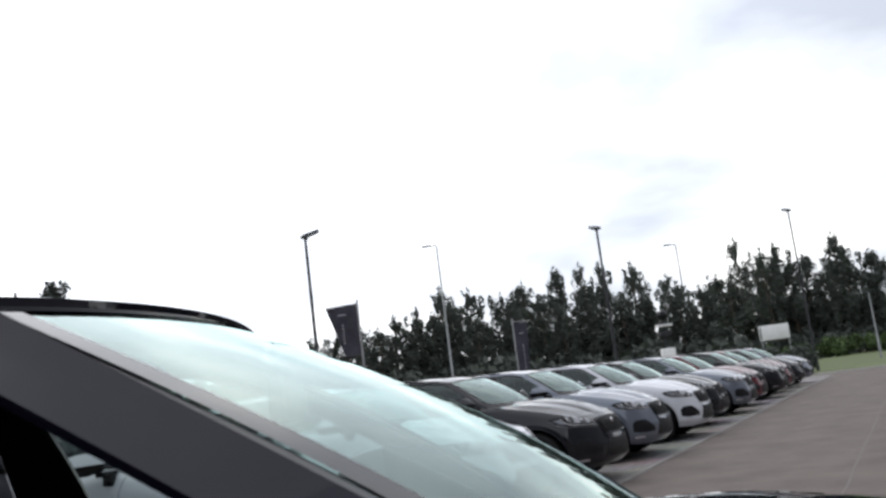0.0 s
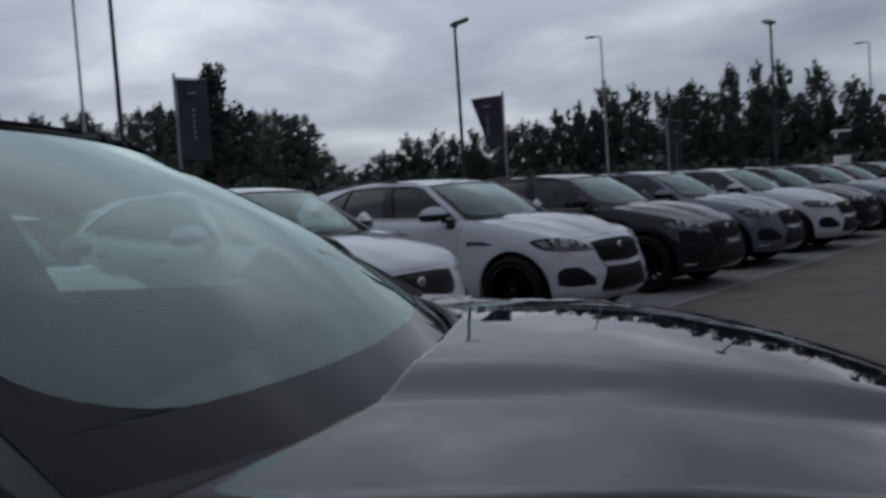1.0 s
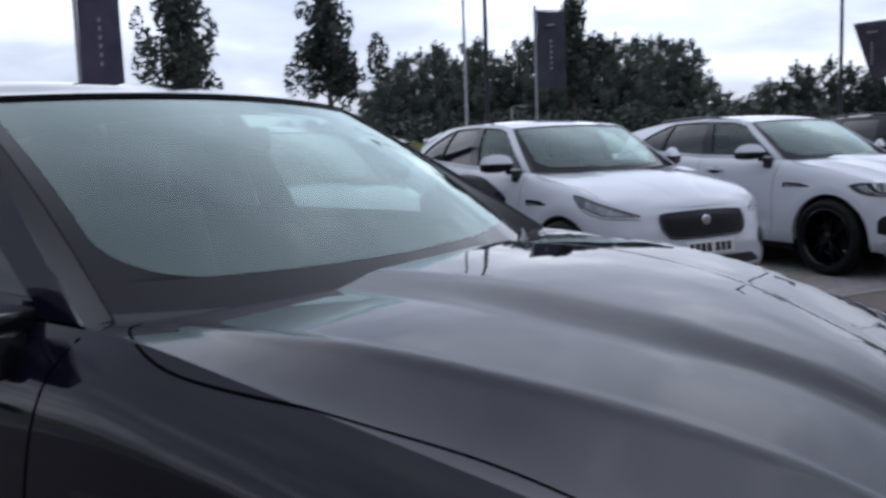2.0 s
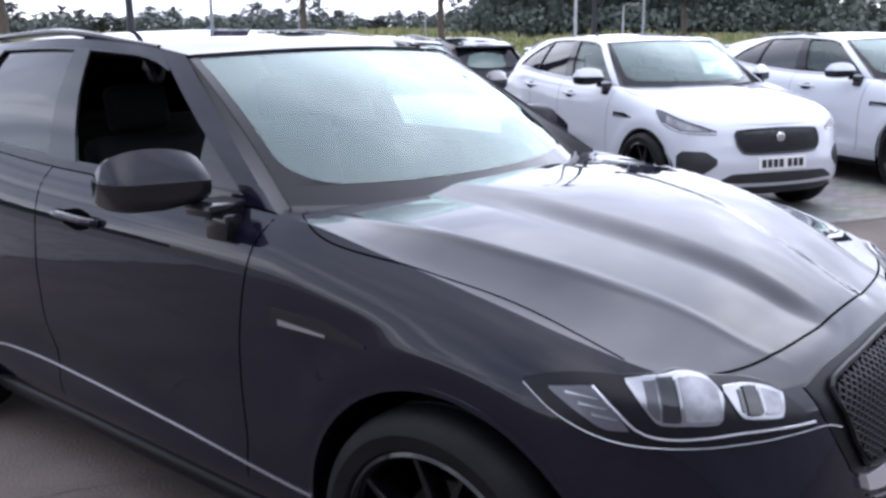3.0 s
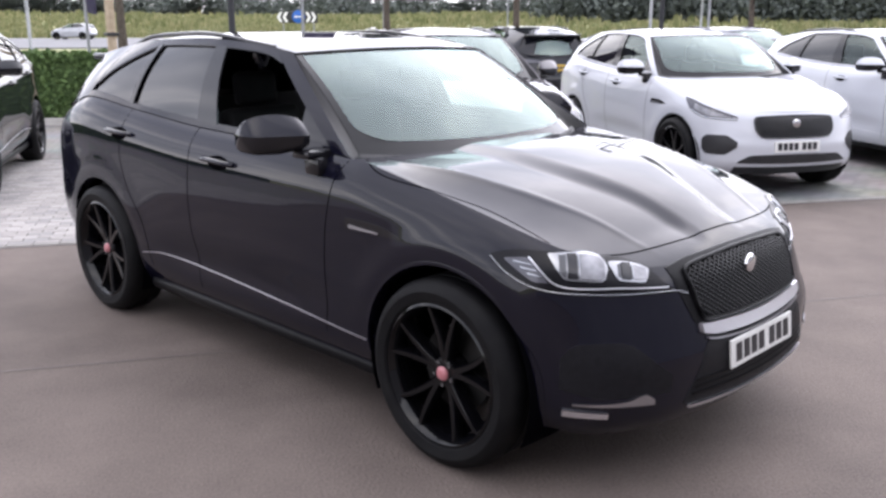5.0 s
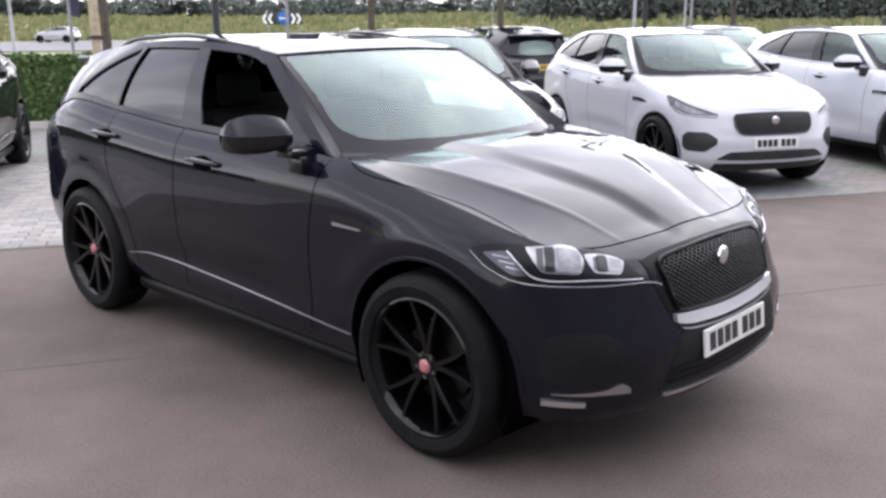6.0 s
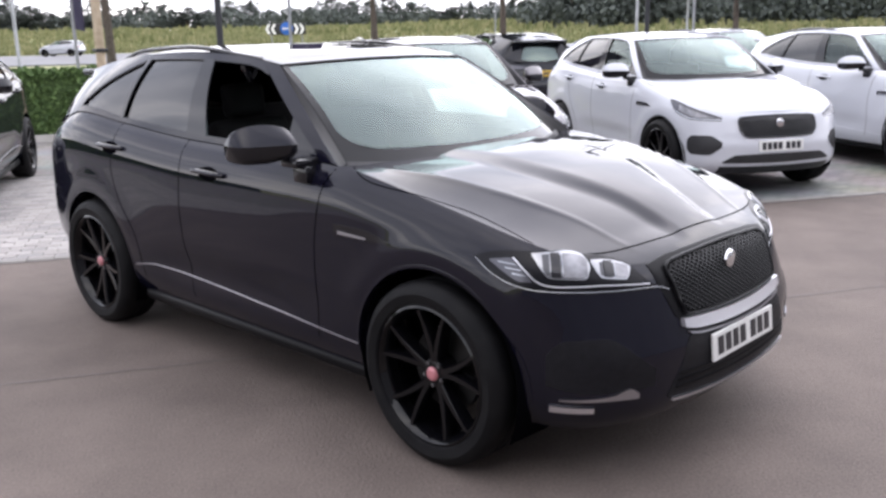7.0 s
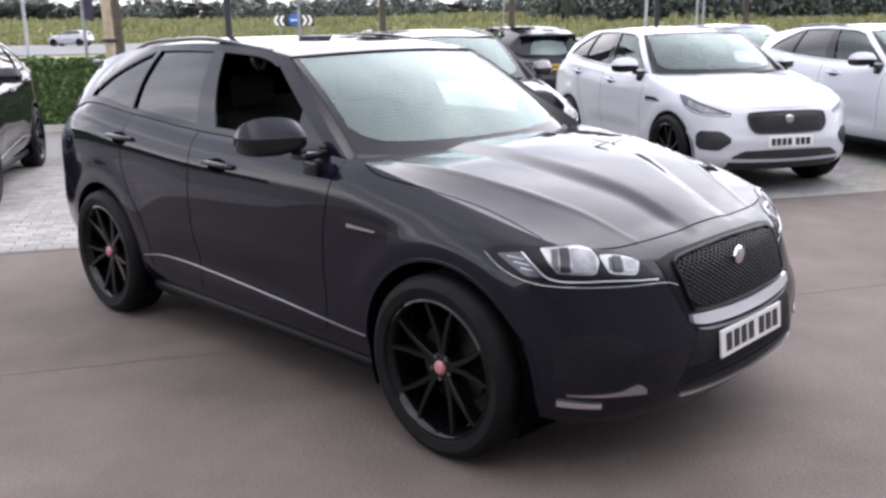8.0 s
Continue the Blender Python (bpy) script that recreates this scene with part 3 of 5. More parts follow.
def mirror_shapes(p):
    """A door mirror: the painted upper cap and the dark lower shell, flat underneath."""
    rows = []
    for t in np.linspace(0, 1, 17):
        s = max(1 - abs(2 * t - 1) ** 7, 0.0) ** 0.38
        lean = 0.72 + 0.28 * min(t / 0.5, 1.0)
        row = []
        for k in range(25):
            b = 2 * math.pi * k / 24
            cx, cz = math.cos(b), math.sin(b)
            cx = math.copysign(1 - 0.92 * cz ** 1.35 if cz > 0 else abs(cx) ** 0.5, cx) * (0.8 + 0.2 * s)
            up = 0.088 * abs(cz) ** 1.1 * (0.72 + 0.28 * math.sin(math.pi * t)) if cz > 0 else -0.082 * abs(cz) ** 0.5
            row.append((0.575 * p["sx"] + 0.082 * cx * s - 0.12 * t, -0.925 - 0.255 * t, 1.252 + up * s * (lean if cz < 0 else 1.0)))
        rows.append(row)
    return grid([r[:13] for r in rows]), grid([r[12:] for r in rows])


def lattice(tree, view, low, high, pitch, bar, lift, slope=1.0, depth=0.014):
    """Crossing bars inside an outline, as a diamond grille."""
    a, b = curve(low), curve(high)
    u0, u1 = low[0][0], low[-1][0]
    w0, w1 = min(q[1] for q in low), max(q[1] for q in high)
    shapes = []
    for sign in (1, -1):
        k = -60
        while k < 60:
            off = k * pitch
            k += 1
            run = []
            for u in np.arange(u0, u1, 0.012):
                w = (w0 + w1) / 2 + sign * slope * (u - off)
                if a(u) + 0.004 < w < b(u) - 0.004:
                    run.append((u, w))
            if len(run) > 1:
                rows = []
                for u, w in run[:: max(1, len(run) // 8)] + [run[-1]]:
                    q = touch(tree, view, u, w, lift)
                    n = -view[3]
                    along = (view[1] * 1.0 + view[2] * sign * slope).normalized()
                    side = n.cross(along).normalized() * bar / 2
                    rows.append([(q - side)[:], (q + n * depth * 0.35)[:], (q + side)[:], (q - n * depth)[:]])
                shapes.append(grid(rows, close_v=True))
    return joined(*shapes)


def plate_part(name, x, z, material, root, toward=1, tilt=6.0):
    """A number plate with its characters as plain bars."""
    m = pose(x, 0, z, 0, -tilt if toward > 0 else tilt, 0)
    ob = part(name, moved(block(-0.006, -0.26, -0.0555, 0.006, 0.26, 0.0555, 0.003, 1), m), material, root, "number plate with dark bars in place of its characters")
    y = -0.225
    for k in range(7):
        if k == 4:
            y += 0.03
        part("plate_bar", moved(block(toward * 0.006 - 0.001, y, -0.035, toward * 0.006 + 0.0015, y + 0.047, 0.037, 0.0), m), PLATE_INK, ob, smooth=0)
        y += 0.062
    return ob


def suv(name, label, p, coat, style="tall", plates=(True, False), open_window=False, folded=False, rims=None, rails=None, group="", front_cap=None):
    """A parked car with its parts."""
    root = thing(name, label, "car", group)
    s = p["sx"]
    sheet, plan_x = body_sheet(p)
    axle, wheel_r = p["axle"], p["wheel"]
    rims, rails = rims or RIM_BLACK, rails or GLOSS_BLACK
    # skin below the windows, split at the doors
    d0, d1, d2 = (x * s for x in p["doors"])
    nose_x = 1.80 * s
    cuts = [("rear_bumper", -9, -1.95 * s), ("rear_wing", -1.95 * s, d2), ("rear_door", d2, d1), ("front_door", d1, d0), ("front_wing", d0, nose_x), ("front_bumper", nose_x, 9)]
    whole = []
    index = {n: (int(np.searchsorted(plan_x, a)) if a > -9 else 0, int(np.searchsorted(plan_x, b)) if b < 9 else len(plan_x) - 1) for n, a, b in cuts}
    for n, (i, j) in index.items():
        shape = grid(sheet[i:j + 1])
        shape = cut_arches(shape, p)
        whole.append(shape)
        if n in ("rear_bumper", "front_bumper"):
            part(n, joined(shape, mirrored(shape)), coat, root)
        else:
            part(n, shape, coat, root)
            part(n, mirrored(shape), coat, root)
    hood = bonnet_sheet(p, sheet, 0.62 * s, 9)
    hood_shape = grid(hood)
    part("bonnet", hood_shape, coat, root, smooth=50)
    rear_rows = [[(x, k * max(-y, 1e-4), z + 0.01 * (1 - k * k)) for k in np.linspace(-1, 1, 15)] for x, y, z in sheet[:, -1] if x < -1.75 * s]
    part("tail_shelf", grid(rear_rows), coat, root)
    tree = bvh_of(*whole, *[mirrored(w) for w in whole], hood_shape)
    # roof and pillars
    part("roof", grid(roof_sheet(p)), coat, root, solid=0.01)
    at = cabin_side(p, sheet)
    foot, head = curve(p["window_foot"]), curve(p["window_head"])
    glass_edge = screen_sheet(p, 2, 14, -1, 1)
    # seal and filler to the glass; black also stands for the pillar's dark reflection
    fillet = grid([[at(0, w) + (np.array(row[0]) - at(0, w)) * f - np.array([0, 0.004, 0]) * math.sin(math.pi * f) for f in np.linspace(0, 1, 4)] for w, row in zip(np.linspace(0, 1, 14), glass_edge)])
    frames = joined(cabin_band(at, 0, 1, 0, 1, 5, 14), cabin_band(at, 1, 6, 0, foot, 60, 3), cabin_band(at, 1, 6, head, 1, 60, 4), cabin_band(at, 6, 7, 0, 1, 14, 14))
    posts = (cabin_band(at, 2, 3, foot, head, 4, 10), cabin_band(at, 4, 5, foot, head, 3, 10))
    for side in (0, 1):
        flip = mirrored if side else (lambda q: q)
        part("pillar_frame", flip(frames), coat, root, solid=0.012)
        part("screen_seal_fill", flip(fillet), FRIT, root)
        for post in posts:
            part("door_post", flip(post), GLOSS_BLACK, root, solid=0.012)
        panes = [("front_window", 1, 2, SIDE_GLASS), ("rear_window", 3, 4, PRIVACY_GLASS), ("quarter_window", 5, 6, PRIVACY_GLASS)]
        for n, c0, c1, g in panes:
            if open_window and n == "front_window" and side == 0:
                continue
            ob = part(n, flip(cabin_band(at, c0, c1, foot, head, 16, 12, 0.003)), g, root)
            ob.visible_shadow = False
        # the black sail panel that carries the mirror
        sail = []
        for w in np.linspace(foot(1.0), 0.40, 8):
            (b1, r1), (b2, r2) = p["pillars"][1:3]
            ahead, behind = b1 + (r1 - b1) * w, b2 + (r2 - b2) * w
            c_end = 1 + max(ahead - 0.425, 0.004) / (ahead - behind)
            sail.append([at(c, w) - np.array([0, 0.002, 0]) for c in np.linspace(1, c_end, 5)])
        part("mirror_sail", flip(grid(sail)), GLOSS_BLACK, root, solid=0.008)
        # dark seals round the glass
        seal = []
        for edge in (foot, head):
            line = [at(c, edge(c)) - np.array([0, 0.004, 0]) for c in np.linspace(1, 5.97, 50)]
            seal.append(tube(line, 0.008 if edge is foot else 0.009, 6))
        part("window_seal", flip(joined(*seal)), GLOSS_BLACK, root)
        rail = []
        for x in np.linspace(-0.02, -1.62, 24):
            x *= s
            ey, ez = curve([(q * s, v) for q, v in p["roof_edge_y"]])(x), curve([(q * s, v) for q, v in p["roof_edge_z"]])(x)
            end = min(abs(x / s + 0.02), abs(x / s + 1.62))
            rail.append((x, -(ey - 0.012), ez + 0.004 + 0.030 * ramp01(end, 0, 0.30) * ramp01(-x / s, 0.05, 0.75)))
        if style == "tall":
            part("roof_rail", flip(tube(rail, 0.013, 8)), rails, root)
        # mirror
        cap_shape, shell_shape = mirror_shapes(p)
        if folded and side:
            hinge = Matrix.Translation((0.58 * s, -0.93, 0)) @ pose(0, 0, 0, 0, 0, -56) @ Matrix.Translation((-0.58 * s, 0.93, 0))
            cap_shape, shell_shape = moved(cap_shape, hinge), moved(shell_shape, hinge)
        cap = part("door_mirror", flip(cap_shape), coat, root)
        part("mirror_shell", flip(shell_shape), GLOSS_BLACK, cap)
        part("mirror_stalk", flip(joined(block(0.56 * s, -0.99, 1.150, 0.68 * s, -0.84, 1.190, 0.014), block(0.60 * s, -0.955, 1.08, 0.70 * s, -0.89, 1.16, 0.014))), GLOSS_BLACK, cap)
        # sills, handles, vent, gaps
        part("sill", flip(moved(block(-0.98 * s, -0.905, 0.225, 1.0 * s, -0.80, 0.30, 0.03, 3), Matrix())), FRIT, root)
        strip = patch(tree, SIDE, [(-0.96 * s, 0.448), (-0.72 * s, 0.478), (-0.2 * s, 0.464), (0.3 * s, 0.442), (0.99 * s, 0.412)], [(-0.96 * s, 0.451), (-0.72 * s, 0.4835), (-0.2 * s, 0.4695), (0.3 * s, 0.4475), (0.99 * s, 0.4165)], 40, 2, 0.004, 0.01)
        part("sill_strip", flip(strip), SATIN_CHROME if style == "tall" else coat, root, "bright sill strip")
        for hx, hz in ((-0.12, 1.055), (-1.15, 1.115)):
            pts = [touch(tree, SIDE, (hx + dx) * s, hz + dz, lf) for dx, dz, lf in ((-0.125, 0.004, 0.0), (-0.10, 0.003, 0.032), (0.0, 0.0, 0.040), (0.10, -0.004, 0.032), (0.125, -0.005, 0.0))]
            hd = part("door_handle", flip(tube(even_line(pts, 0.02), 0.014, 8)), coat, root)
            # flat near-black plate: shade behind the handle is put in as colour
            part("handle_recess_shade", flip(patch(tree, SIDE, [((hx - 0.09) * s, hz - 0.028), ((hx) * s, hz - 0.042), ((hx + 0.07) * s, hz - 0.028)], [((hx - 0.09) * s, hz + 0.018), (hx * s, hz + 0.03), ((hx + 0.07) * s, hz + 0.018)], 8, 4, 0.001, 0.004)), SEAM, hd)
        vent = part("wing_vent", flip(patch(tree, SIDE, [(0.87 * s, 0.882), (1.22 * s, 0.888)], [(0.87 * s, 0.930), (1.05 * s, 0.928), (1.22 * s, 0.896)], 10, 3, 0.003, 0.01)), GLOSS_BLACK, root)
        part("vent_blade", flip(patch(tree, SIDE, [(0.90 * s, 0.888), (1.08 * s, 0.888)], [(0.90 * s, 0.903), (1.08 * s, 0.895)], 8, 2, 0.006, 0.006)), VENT_METAL, vent)
        gaps = [ribbon(tree, SIDE, [(d1, 1.20), (d1 - 0.005, 0.8), (d1 + 0.02 * s, 0.5), (d1 + 0.04 * s, 0.36)]),
                ribbon(tree, SIDE, [(d0 + 0.06, 1.150), (d0 + 0.02, 1.05), (d0 - 0.02, 0.80), (d0 - 0.02, 0.55), (d0 - 0.04, 0.38)]),
                ribbon(tree, SIDE, [(d2 + 0.02, 1.24), (d2 - 0.02, 1.0), (d2 + 0.05, 0.82), (d2 + 0.21 * s, 0.62), (d2 + 0.26 * s, 0.38)])]
        for gap in gaps:
            part("door_gap", flip(gap), SEAM, root)
        top_gap = ribbon(tree, ABOVE, [(0.83 * s, -0.765), (0.845 * s, -0.80), (0.89 * s, -0.838), (0.95 * s, -0.868), (1.04 * s, -0.881), (1.18 * s, -0.870), (1.36 * s, -0.845), (1.56 * s, -0.816), (1.84 * s, -0.805)], 0.0045)
        part("bonnet_gap", flip(top_gap), SEAM, root)
        for cx in (axle, -axle):
            lip = []
            for a in np.linspace(math.radians(-8), math.radians(188), 40):
                r0, r1 = p["arch"] - 0.004, p["arch"] + 0.014
                q = [touch(tree, SIDE, cx + r * math.cos(a), wheel_r + r * math.sin(a), l) for r, l in ((r1, 0.0004), (r1 - 0.004, 0.0018), (r0 + 0.003, 0.0025))]
                lip.append([q[0][:], q[1][:], q[2][:], (cx + r0 * math.cos(a), q[2].y + 0.05, wheel_r + r0 * math.sin(a))])
            part("arch_lip", flip(grid(lip)), coat if style == "tall" else SATIN_BLACK, root)
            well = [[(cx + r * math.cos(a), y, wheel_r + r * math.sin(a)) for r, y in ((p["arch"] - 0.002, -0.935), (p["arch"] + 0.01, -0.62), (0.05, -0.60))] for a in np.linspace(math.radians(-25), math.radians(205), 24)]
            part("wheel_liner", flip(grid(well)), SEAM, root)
    wheels = {k: mesh_object(k, *v, m) for (k, v), m in zip(wheel_meshes(wheel_r).items(), (RUBBER, rims, front_cap or rims, DISC, RIM_GREY, rims, rims))}
    data = {k: o.data for k, o in wheels.items()}
    for o in list(wheels.values()):
        bpy.data.objects.remove(o)
    for cx in (axle, -axle):
        for sd in (-1, 1):
            hub = shared("wheel", data["rim"], root, pose(cx, sd * 0.858, wheel_r, 0, (11 if cx > 0 else 47) * sd, 0 if sd < 0 else 180))
            for k in ("tyre", "centre_cap", "brake_disc"):
                shared(k, data[k], hub)
            for k in range(5):
                for twin in ("spoke", "spoke_twin"):
                    shared("spoke", data[twin], hub, Euler((0, -2 * math.pi * k / 5, 0)).to_matrix().to_4x4())
            for k in range(5 if open_window else 0):
                a = 2 * math.pi * (k + 0.55) / 5
                shared("wheel_nut", data["wheel_nut"], hub, Matrix.Translation((0.048 * math.cos(a), 0, 0.048 * math.sin(a))))
    # glass in front and behind
    ws = part("windscreen", grid(screen_sheet(p)), WINDSCREEN_GLASS, root)
    ws.visible_shadow = False
    band = [grid(screen_sheet(p, 33, 4, -1, 1, 0.0, 0.12, 0.002)), grid(screen_sheet(p, 33, 3, -1, 1, 0.985, 1.0, 0.002)),
            grid(screen_sheet(p, 4, 16, -1, -0.955, 0.12, 0.985, 0.002)), grid(screen_sheet(p, 4, 16, 0.955, 1, 0.12, 0.985, 0.002))]
    band += [screen_corner(p, side, 0.955, 0.12, 0.20, 0.17, 0.002) for side in (-1, 1)]
    part("screen_border", joined(*band), SCREEN_FRIT, ws)
    part("cowl", grid(screen_sheet(p, 33, 3, -1, 1, -0.035, 0.012, 0.004)), SATIN_BLACK, ws)
    for a0, a1, b0, b1 in ((-0.45, 0.10, 0.002, 0.006), (0.08, 0.93, 0.004, 0.016)):
        line = [screen_point(p, a, b, 0.010 + 0.005 * math.sin(math.pi * t)) for t, a, b in zip(np.linspace(0, 1, 14), np.linspace(a0, a1, 14), np.linspace(b0, b1, 14))]
        arm = part("wiper", tube(line, [0.007 + 0.004 * math.sin(math.pi * t) for t in np.linspace(0, 1, 14)], 6), SATIN_BLACK, ws)
        part("wiper_blade", tube([q - np.array([0.003, 0, 0.011]) for q in line[3:]], 0.005, 5), SEAM, arm)
    gate = []
    for b in np.linspace(0, 1, 14):
        gate.append([((-2.235 + 0.13 * a * a + (0.13 - 0.03 * a * a) * b ** 1.2) * s, (0.80 - 0.26 * b) * a, 1.10 + 0.10 * a * a + (0.40 - 0.10 * a * a) * b) for a in np.linspace(-1, 1, 25)])
    tail = part("tailgate", grid(gate), coat, root)
    part("rear_glass", grid([[(q[0] - 0.006, q[1] * 0.9, q[2]) for q in row] for row in gate[1:12]]), PRIVACY_GLASS, tail)
    part("tail_spoiler", joined(block(-2.26 * s, -0.55, 1.485, -1.98 * s, 0.55, 1.525, 0.015)), coat, root)
    # the cabin
    tub = [[(-2.1 * s, y, z) for y, z in ((-0.70, 1.15), (-0.72, 0.40), (0.72, 0.40), (0.70, 1.15))], [(-1.9 * s, y, z) for y, z in ((-0.82, 1.17), (-0.82, 0.38), (0.82, 0.38), (0.82, 1.17))],
           [(0.7 * s, y, z) for y, z in ((-0.82, 1.15), (-0.82, 0.38), (0.82, 0.38), (0.82, 1.15))], [(0.86 * s, y, z) for y, z in ((-0.6, 1.10), (-0.6, 0.5), (0.6, 0.5), (0.6, 1.10))]]
    part("cabin_tub", grid(tub), CABIN, root)
    dash = [(0.92, 1.115), (0.62, 1.135), (0.42, 1.08), (0.38, 0.92), (0.55, 0.62), (0.9, 0.6)]
    part("dashboard", grid([[(x * s, y, z - 0.03 * (abs(y) > 0.7)) for x, z in dash] for y in np.linspace(-0.79, 0.79, 13)], close_v=True), CABIN, root)
    ring = tube([(0.0, 0.18 * math.cos(a), 0.18 * math.sin(a)) for a in np.linspace(0, 2 * math.pi, 25)], 0.016, 8, False)
    wheel_in = joined(ring, block(-0.02, -0.16, -0.02, 0.02, 0.16, 0.02, 0.01), block(-0.03, -0.06, -0.07, 0.02, 0.06, 0.06, 0.02))
    part("steering_wheel", moved(wheel_in, pose(0.24 * s, -0.38, 0.99, 0, -24, 0)), CABIN, root)
    for y in (-0.38, 0.38):
        c, b, h = seat_shapes(-0.18 * s, y, 0.50)
        st = part("front_seat", joined(c, b), SEAT_CLOTH, root)
        part("headrest", h, SEAT_CLOTH, st)
    part("rear_seat", joined(block(-1.35 * s, -0.66, 0.52, -0.85 * s, 0.66, 0.72, 0.06, 3), moved(block(-0.08, -0.66, 0, 0.08, 0.66, 0.60, 0.06, 3), pose(-1.32 * s, 0, 0.68, 0, -16, 0))), SEAT_CLOTH, root)
    inner = roof_sheet(p, 13)[3:34]
    part("headlining", grid([[(x, y * 0.96, z - 0.045) for x, y, z in row] for row in inner]), SEAT_CLOTH, root)
    part("cabin_mirror", block(0.30 * s, -0.12, 1.44, 0.33 * s, 0.12, 1.51, 0.015), CABIN, ws)
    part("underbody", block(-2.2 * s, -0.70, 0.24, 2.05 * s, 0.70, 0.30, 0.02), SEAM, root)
    (tall_face if style == "tall" else small_face)(root, p, tree, coat)
    if plates[0]:
        plate_part("front_plate", *p["plate"], PLATE_WHITE, root)
    if plates[1]:
        plate_part("rear_plate", -2.36 * s, 0.86, PLATE_YELLOW, root, -1, 12)
    for sd in (0, 1):
        lamp = patch(tree, TAIL, [(-0.80, 0.98), (-0.30, 1.0)], [(-0.80, 1.085), (-0.30, 1.03)], 12, 3, 0.006, 0.02)
        part("tail_lamp", mirrored(lamp) if sd else lamp, LAMP_RED, root)
    return root


SUV["plate"] = (2.292, 0.508)
EPACE["plate"] = (2.286 * 0.932, 0.53)


def along(view, *points):
    """3D places as (u, w) of a view."""
    return [(Vector(q).dot(view[1]), q[2]) for q in points]


def tall_face(root, p, tree, coat):
    """Lamps, grille and intakes of the larger car."""
    bright = SATIN_CHROME if coat is BLACK_PAINT else coat
    g_low = [(-0.40, 0.78), (-0.385, 0.70), (-0.34, 0.66), (0, 0.650), (0.34, 0.66), (0.385, 0.70), (0.40, 0.78)]
    g_high = [(-0.40, 0.835), (-0.30, 0.853), (0, 0.862), (0.30, 0.853), (0.40, 0.835)]
    gr = part("grille", patch(tree, NOSE, [(-0.47, 0.80), (-0.42, 0.66), (-0.36, 0.635), (0, 0.63), (0.36, 0.635), (0.42, 0.66), (0.47, 0.80)], [(-0.47, 0.855), (-0.32, 0.872), (0, 0.878), (0.32, 0.872), (0.47, 0.855)], 44, 9, 0.003, 0.02), FRIT, root, "black diamond-mesh grille")
    part("grille_void", patch(tree, NOSE, g_low, g_high, 40, 8, 0.006, 0.01), SEAM, gr)
    part("grille_mesh", lattice(tree, NOSE, g_low, g_high, 0.031, 0.010, 0.010, 0.62), FRIT, gr)
    rim = [touch(tree, NOSE, u, w, 0.010)[:] for u, w in even_line(g_low + g_high[::-1] + g_low[:1], 0.03)]
    part("grille_surround", tube(rim, 0.008, 6), FRIT, gr)
    part("grille_blade", patch(tree, NOSE, [(-0.40, 0.618), (-0.33, 0.602), (0, 0.588), (0.33, 0.602), (0.40, 0.618)], [(-0.40, 0.650), (-0.33, 0.645), (0, 0.632), (0.33, 0.645), (0.40, 0.650)], 30, 4, 0.018, 0.03), bright, gr, "bright blade below the grille")
    part("badge", moved(revolve([(0, 0.012), (0.026, 0.010), (0.038, 0.004), (0.040, -0.006)], 24, "x", False), Matrix.Translation(touch(tree, NOSE, 0, 0.795, 0.02))), CHROME, gr, "round bright badge, plain")
    part("bonnet_seam", ribbon(tree, ABOVE, [(1.93, -0.735), (1.985, -0.64), (2.03, -0.45), (2.055, -0.2), (2.06, 0.0), (2.055, 0.2), (2.03, 0.45), (1.985, 0.64), (1.93, 0.735)], 0.006), SEAM, root)
    for side in (0, 1):
        flip = mirrored if side else (lambda q: q)
        low = [(0.506, 0.905), (0.566, 0.852), (0.662, 0.815), (0.829, 0.802), (0.969, 0.792), (1.16, 0.784)]
        high = [(0.506, 0.911), (0.57, 0.930), (0.637, 0.936), (0.807, 0.934), (0.889, 0.916), (1.03, 0.884), (1.16, 0.790)]
        hl = part("headlamp", flip(patch(tree, CORNER, low, high, 40, 9, 0.004, 0.02)), LAMP_DARK, root, "dark headlamp with two bright projectors")
        rim = [touch(tree, CORNER, u, w, 0.006)[:] for u, w in even_line([(q[0], q[1] - 0.001) for q in low] + [(1.225, 0.764)], 0.02)]
        part("lamp_bezel", flip(tube(rim, 0.0018, 5)), LAMP_CHROME, hl)
        line = [touch(tree, CORNER, u, w, 0.008)[:] for u, w in even_line([(0.637, 0.914), (0.678, 0.872), (0.715, 0.838), (0.76, 0.824), (0.85, 0.818), (0.94, 0.813), (1.14, 0.797)], 0.02)]
        part("day_light", flip(tube(line, 0.0028, 6)), SATIN_CHROME, hl)
        part("side_marker", flip(patch(tree, CORNER, [(0.555, 0.899), (0.60, 0.866), (0.662, 0.835), (0.698, 0.836)], [(0.555, 0.904), (0.635, 0.913), (0.668, 0.880), (0.698, 0.840)], 12, 5, 0.007, 0.006)), LAMP_SIDE, hl)
        for f in (0.0, 0.018, 0.036):
            part("marker_rib", flip(patch(tree, CORNER, [(0.585 + 1.3 * f, 0.895 - f), (0.645 + 0.9 * f, 0.890 - f)], [(0.585 + 1.3 * f, 0.901 - f), (0.645 + 0.9 * f, 0.894 - f)], 5, 2, 0.009, 0.003)), LAMP_CHROME, hl)
        units = (([(0.702, 0.922), (0.736, 0.872), (0.757, 0.850), (0.82, 0.844), (0.893, 0.838), (0.911, 0.872)], [(0.702, 0.929), (0.76, 0.931), (0.805, 0.930), (0.885, 0.914), (0.911, 0.886)], 0.766, 0.800),
                 ([(0.916, 0.888), (0.952, 0.838), (1.0, 0.829), (1.053, 0.823), (1.070, 0.852)], [(0.916, 0.895), (0.975, 0.888), (1.04, 0.873), (1.070, 0.860)], 0.964, 0.998))
